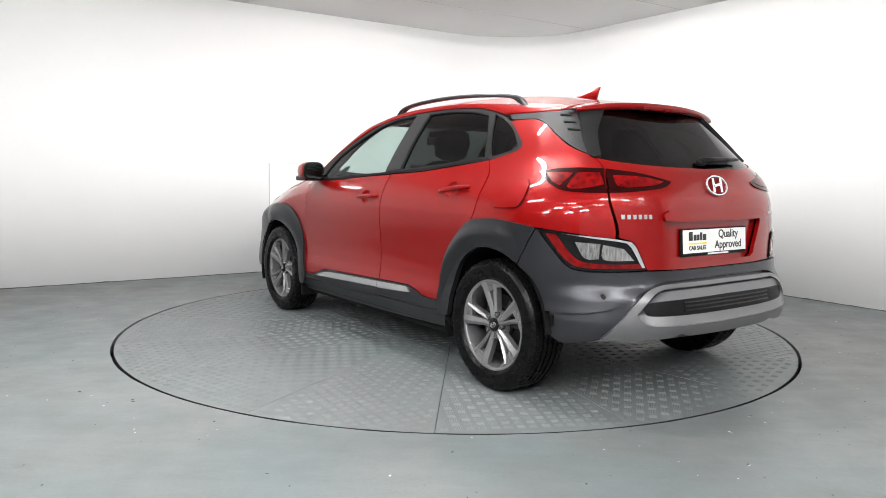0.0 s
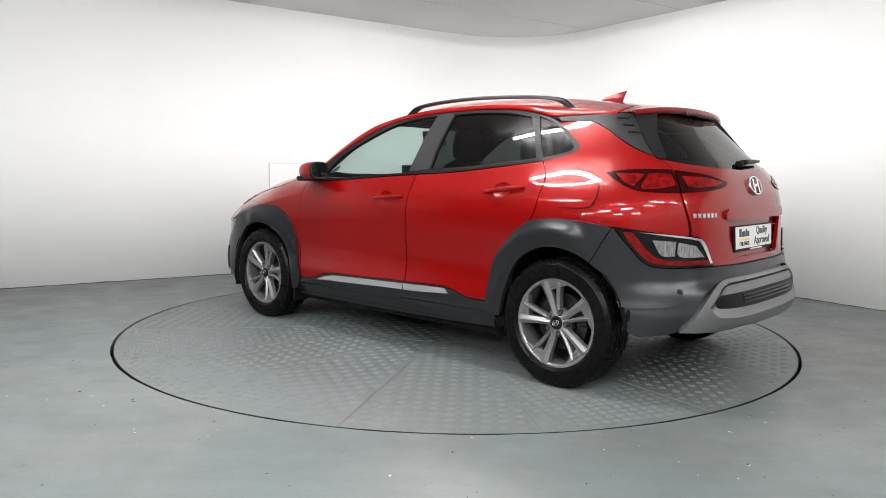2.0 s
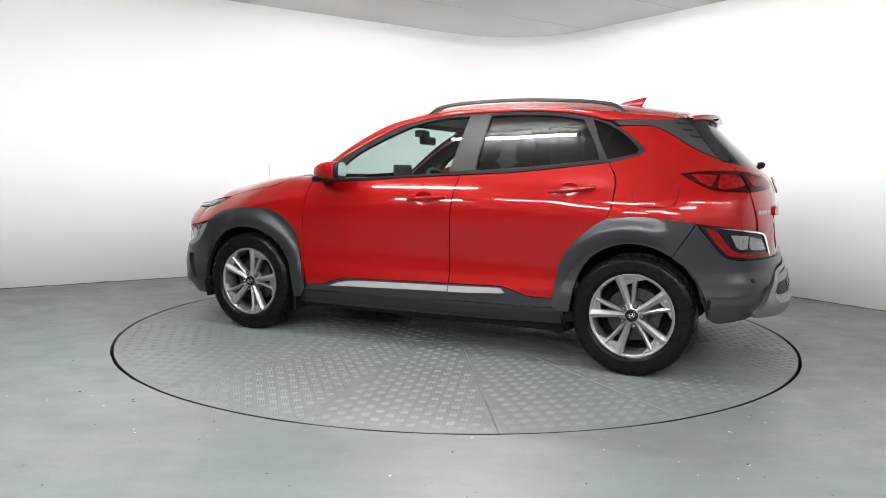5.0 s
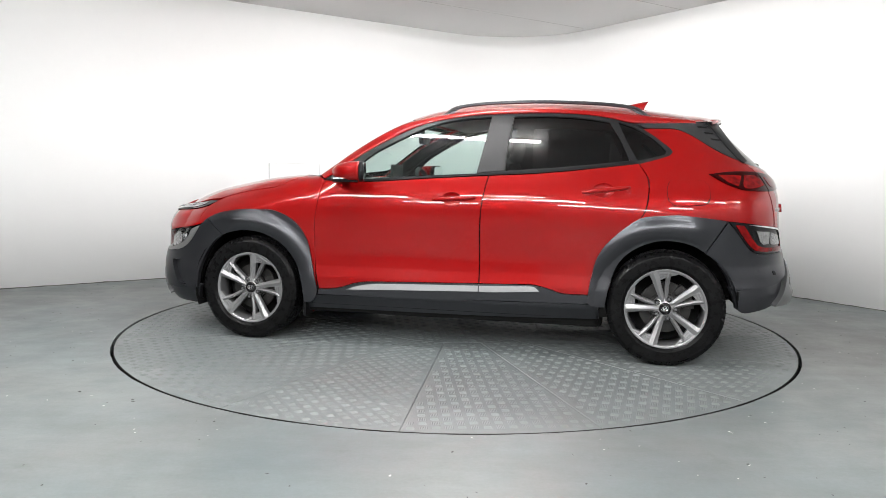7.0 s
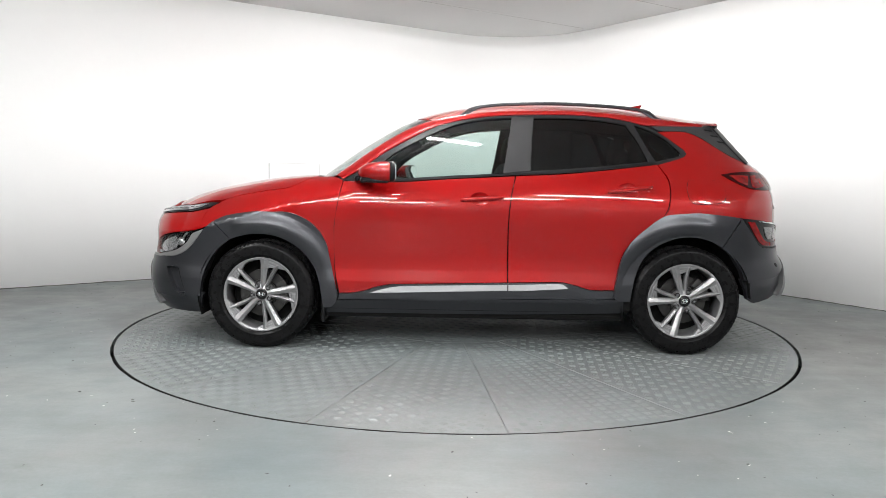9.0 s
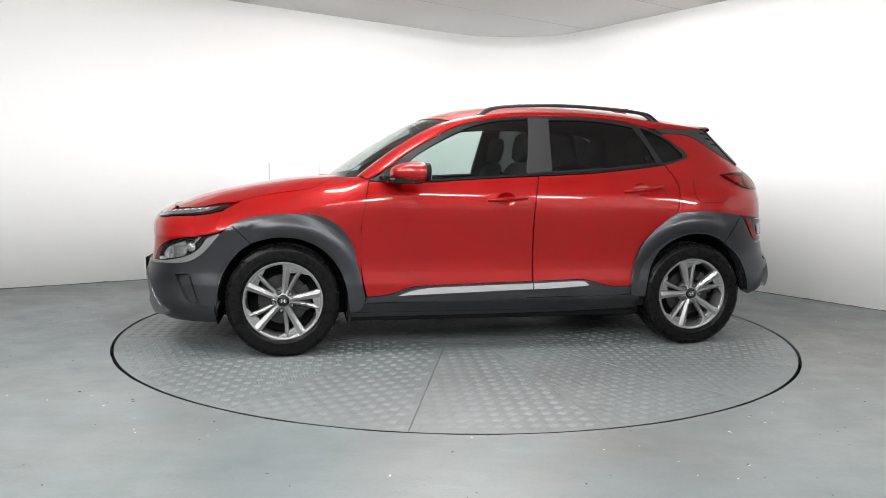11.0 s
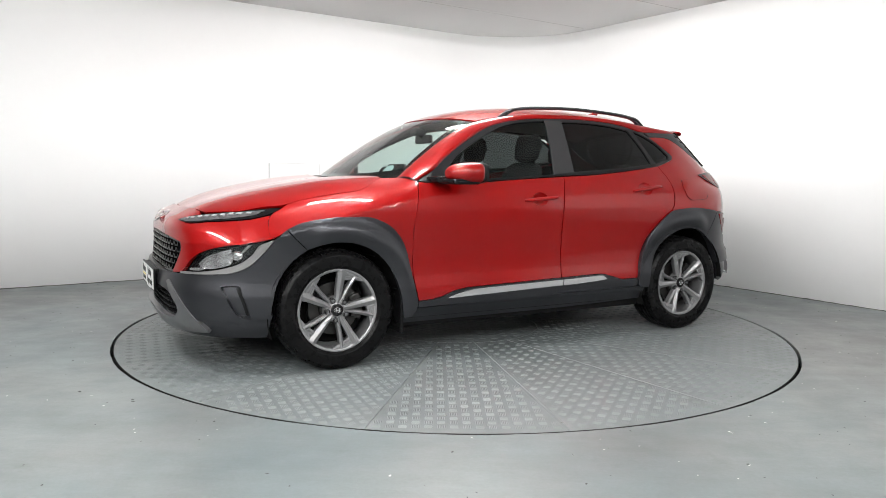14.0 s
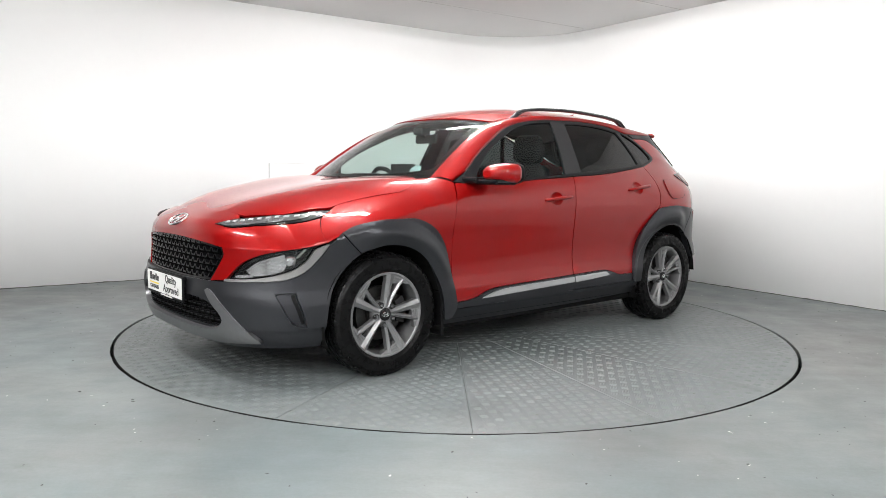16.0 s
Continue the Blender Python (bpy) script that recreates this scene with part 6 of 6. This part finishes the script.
def mirrors_and_handles(car):
    def shell(bm, first, last):
        rows = []
        for i in range(first, last):
            t = i / 14
            # from the front face backwards
            x = 0.70 - 0.20 * t
            k = max(0.0, 1 - (1 - min(1.0, 0.04 + t * 1.25)) ** 2.2) ** 0.5
            y0, y1 = 0.955 - 0.075 * k, 0.955 + 0.092 * k
            z0, z1 = 1.088 - 0.054 * k, 1.088 + 0.068 * k
            ring = []
            for j in range(20):
                b = 2 * math.pi * j / 20
                cx, cz = math.cos(b), math.sin(b)
                e = 0.72
                ring.append((x - 0.02 * (y1 - 0.9) * 0, (y0 + y1) / 2 + (y1 - y0) / 2 * math.copysign(abs(cx) ** e, cx), (z0 + z1) / 2 + (z1 - z0) / 2 * math.copysign(abs(cz) ** e, cz)))
            rows.append(ring)
        ring_mesh(bm, rows, True, True)
        for v in bm.verts:
            v.co.x -= (v.co.y - 0.885) * 0.25
        bmesh.ops.recalc_face_normals(bm, faces=bm.faces[:])
        for f in bm.faces:
            f.smooth = len(f.verts) < 5
        return bm
    pair("mirror_cap", lambda bm: shell(bm, 0, 13), RED, car, "red door mirror housing")
    pair("mirror_bezel", lambda bm: shell(bm, 12, 15), BLACK, car, "black rear half of the mirror housing")

    def repeater(bm):
        rows = []
        for i in range(7):
            t = i / 6
            y = 0.985 + 0.056 * t
            x = 0.655 - 0.085 * t - (y - 0.885) * 0.25
            rows.append([(x, y, 1.070), (x + 0.006, y + 0.003, 1.076), (x, y, 1.084)])
        loft_strip(bm, rows)
        return bm
    pair("side_indicator", repeater, WHITE_LENS, car, "small clear indicator lens")

    def glass(bm):
        ring = []
        for j in range(24):
            b = 2 * math.pi * j / 24
            cx, cz = math.cos(b), math.sin(b)
            ring.append((0.4985, 0.963 + 0.074 * math.copysign(abs(cx) ** 0.55, cx), 1.095 + 0.054 * math.copysign(abs(cz) ** 0.55, cz)))
        ring_mesh(bm, [ring, [(p[0] - 0.004, p[1], p[2]) for p in ring]], True, True)
        for v in bm.verts:
            v.co.x -= (v.co.y - 0.885) * 0.25
        return bm
    pair("mirror_glass", glass, MIRROR, car, "mirror glass")

    def foot(bm):
        box(bm, (0.53, 0.868, 1.028), (0.70, 1.02, 1.062), 0.012)
        box(bm, (0.60, 0.78, 1.034), (0.72, 0.90, 1.072), 0.014)
        for v in bm.verts:
            v.co.x -= (v.co.y - 0.885) * 0.25
        return bm
    pair("mirror_foot", foot, GLOSS_BLACK, car, "glossy black mirror foot", False)

    def handle(x0, x1, z0, z1):
        def build(bm):
            rows = []
            for i in range(17):
                t = i / 16
                x, z = x0 + (x1 - x0) * t, z0 + (z1 - z0) * t
                lift = 0.034 * min(1.0, math.sin(math.pi * min(0.5, t * 1.6, (1 - t) * 4)) ** 0.8) if 0 < t < 1 else 0.004
                h = 0.0145 * (0.65 + 0.35 * math.sin(math.pi * t))
                y = side_y(x, z)
                rows.append([(x, y - 0.004 + lift * 0.55, z - h), (x, y + lift, z - h * 0.5), (x, y + lift + 0.003, z + h * 0.3), (x, y + lift * 0.8, z + h), (x, y + lift * 0.45, z + h * 0.6), (x, y - 0.006 + lift * 0.5, z - h * 0.4)])
            ring_mesh(bm, rows, True, True)
            bmesh.ops.recalc_face_normals(bm, faces=bm.faces[:])
            for f in bm.faces:
                f.smooth = True
            return bm
        return build
    for x0, x1, z0, z1 in ((0.080, -0.183, 0.930, 0.949), (-0.808, -1.080, 0.990, 1.024)):
        pair("door_handle", handle(x0, x1, z0, z1), RED, car, "red door handle")
    for cx, cz in CUPS:
        def dent(x, z, cx=cx, cz=cz):
            deep = max(0.0, 1 - ((x - cx) / 0.060) ** 2 - ((z - cz) / 0.042) ** 2)
            return x, side_y(x, z) - 0.022 * deep ** 0.6, z
        panel("handle_cup", handle_cup(cx, cz), dent, RED, car, "", 0.0, 0, grid=0.010, flip=True, both=True)


NUT = material("dark_nut", (0.22, 0.22, 0.225), 0.25, metal=0.9)


def rounded(bm, rings_spec, n=16, e=0.6):
    """A soft upright body from (x, y, z, half length, half width) rings."""
    rows = []
    for x, y, z, a, b in rings_spec:
        rows.append([(x + a * math.copysign(abs(math.cos(2 * math.pi * k / n)) ** e, math.cos(2 * math.pi * k / n)), y + b * math.copysign(abs(math.sin(2 * math.pi * k / n)) ** e, math.sin(2 * math.pi * k / n)), z) for k in range(n)])
    ring_mesh(bm, rows, True, True)
    bmesh.ops.recalc_face_normals(bm, faces=bm.faces[:])
    for f in bm.faces:
        f.smooth = len(f.verts) < 5


def cabin(car):
    for x, y, w in ((0.02, 0.36, 0.25), (0.02, -0.36, 0.25), (-0.80, 0.36, 0.28), (-0.80, -0.36, 0.28)):
        bm = bmesh.new()
        rounded(bm, [(x + 0.12, y, 0.42, 0.27, w), (x + 0.12, y, 0.60, 0.28, w), (x + 0.12, y, 0.66, 0.25, w * 0.9)])
        part("seat_cushion", bm, CLOTH, car, "dark cloth seat cushion")
        bm = bmesh.new()
        rounded(bm, [(x - 0.12, y, 0.55, 0.08, w), (x - 0.17, y, 0.80, 0.075, w), (x - 0.24, y, 1.05, 0.06, w * 0.9), (x - 0.27, y, 1.14, 0.05, w * 0.72), (x - 0.28, y, 1.17, 0.03, w * 0.5)])
        part("seat_back", bm, CLOTH, car, "dark cloth seat back")
        bm = bmesh.new()
        rounded(bm, [(x - 0.285, y, 1.17, 0.02, 0.05), (x - 0.285, y, 1.20, 0.045, 0.11), (x - 0.30, y, 1.28, 0.05, 0.13), (x - 0.305, y, 1.345, 0.04, 0.115), (x - 0.305, y, 1.365, 0.02, 0.08)])
        part("headrest", bm, CLOTH, car, "dark cloth headrest")
    bm = bmesh.new()
    rows = []
    for y in (-0.70, -0.66, -0.3, 0.0, 0.3, 0.66, 0.70):
        k = 1.0 if abs(y) < 0.68 else 0.8
        rows.append([(1.02, y, 0.60), (1.02, y, 1.03 - 0.04 * (y / 0.7) ** 2), (0.78, y, 1.055 * k + 1.0 * (1 - k)), (0.56, y, 1.035), (0.50, y, 0.97), (0.53, y, 0.60)])
    ring_mesh(bm, rows, True, True)
    bmesh.ops.recalc_face_normals(bm, faces=bm.faces[:])
    part("dashboard", bm, DASH, car, "dark grey dashboard")
    bm = bmesh.new()
    rows = [[(x, y, 1.035), (x, y, 1.075), (x - 0.03, y, 1.085)] for x, y in ((0.62, -0.52), (0.70, -0.44), (0.70, -0.28), (0.62, -0.20))]
    loft_strip(bm, rows)
    box(bm, (0.55, -0.13, 1.02), (0.57, 0.13, 1.15), 0.006)
    part("instrument_hood", bm, DASH, car, "dark instrument hood and screen")
    bm = bmesh.new()
    rings = []
    for i in range(33):
        a = 2 * math.pi * i / 32
        c = Vector((0, math.cos(a) * 0.185, math.sin(a) * 0.185))
        n = c.normalized()
        rings.append([c + n * (0.016 * math.cos(k * math.pi / 4)) + Vector((0.016 * math.sin(k * math.pi / 4), 0, 0)) for k in range(8)])
    ring_mesh(bm, rings)
    box(bm, (-0.02, -0.07, -0.06), (0.03, 0.07, 0.05), 0.02)
    box(bm, (-0.01, -0.18, -0.015), (0.015, 0.18, 0.02), 0.005)
    m = pose(0.42, -0.36, 0.95) @ Matrix.Rotation(radians(22), 4, "Y")
    for v in bm.verts:
        v.co = m @ v.co
    part("steering_wheel", bm, DASH, car, "black steering wheel", True)
    bm = bmesh.new()
    box(bm, (0.34, -0.115, 1.295), (0.37, 0.115, 1.355), 0.012)
    tube(bm, [(0.37, 0, 1.34), (0.42, 0, 1.40)], 0.012)
    box(bm, (0.36, -0.05, 1.35), (0.44, 0.05, 1.40), 0.012)
    part("inner_mirror", bm, DASH, car, "black interior mirror")
    # lining under the roof and behind the pillars
    lining = mirrored_y([[(0.30, 0.0), (0.27, 0.25), (0.20, 0.45), (0.15, 0.54)], [(-0.6, 0.54), (-1.40, 0.52)], [(-1.40, 0.0)]])
    panel("headliner", lining, on_roof, LINER, car, "pale grey headliner", -0.055, 0, grid=0.1)
    bm = bmesh.new()
    box(bm, (-1.75, -0.66, 0.95), (-1.05, 0.66, 1.0), 0.01)
    part("parcel_shelf", bm, CLOTH, car, "dark parcel shelf")

    def cards(bm):
        poly = outline([(0.80, 0.40), (0.78, 1.02)], [(0.2, 1.05), (-0.6, 1.08), (-1.15, 1.13)], [(-1.65, 1.10)], [(-1.65, 0.90)], [(-1.30, 0.90), (-1.05, 0.80), (-0.90, 0.64)], [(-0.86, 0.40)])
        return panel_mesh(bm, poly, on_side, -0.07, 0.0, 0.1, (), True)
    pair("door_card", cards, DASH, car, "dark interior door card")
    tax = [Vector((0.865 + 0.036 * math.cos(2 * math.pi * k / 24), 0.525 + 0.036 * math.sin(2 * math.pi * k / 24))) for k in range(24)]
    panel("tax_disc", tax, on_roof, STICKER, car, "pale blue round windscreen sticker", -0.012, 0, grid=0.05)

    bm = bmesh.new()
    for y0, y1 in ((0.50, -0.02), (0.0, -0.46)):
        path = [(1.065, y0, 1.052), (1.045, (y0 + y1) / 2, 1.058), (1.03, y1, 1.056)]
        tube(bm, path, [0.012, 0.009, 0.006], 6)
    part("front_wiper", bm, BLACK, car, "black windscreen wipers")


def build_car():
    car = thing("car", "red compact crossover with dark grey cladding on the turntable", "car")
    body_sides(car)
    roof_and_bonnet(car)
    windows(car)
    tail(car)
    nose(car)
    wheels(car)
    undersides(car)
    mirrors_and_handles(car)
    cabin(car)
    return car


room()
hatch_panel()
ceiling_lights()
paint_chips()
TABLE = turntable()
CAR = build_car()


def motions():
    """The turntable and the car on it turn together at a steady rate."""
    table_rows, car_rows = [], []
    for k in range(9):
        t = 2.0 * k
        a = TURN_START + TURN_RATE * t
        m = pose(0, 0, 0, 0, 0, a)
        table_rows.append((t, m))
        car_rows.append((t, m @ Matrix.Translation((-0.110, -0.034, 0.0))))
    walk(TABLE, table_rows)
    walk(CAR, car_rows)


motions()
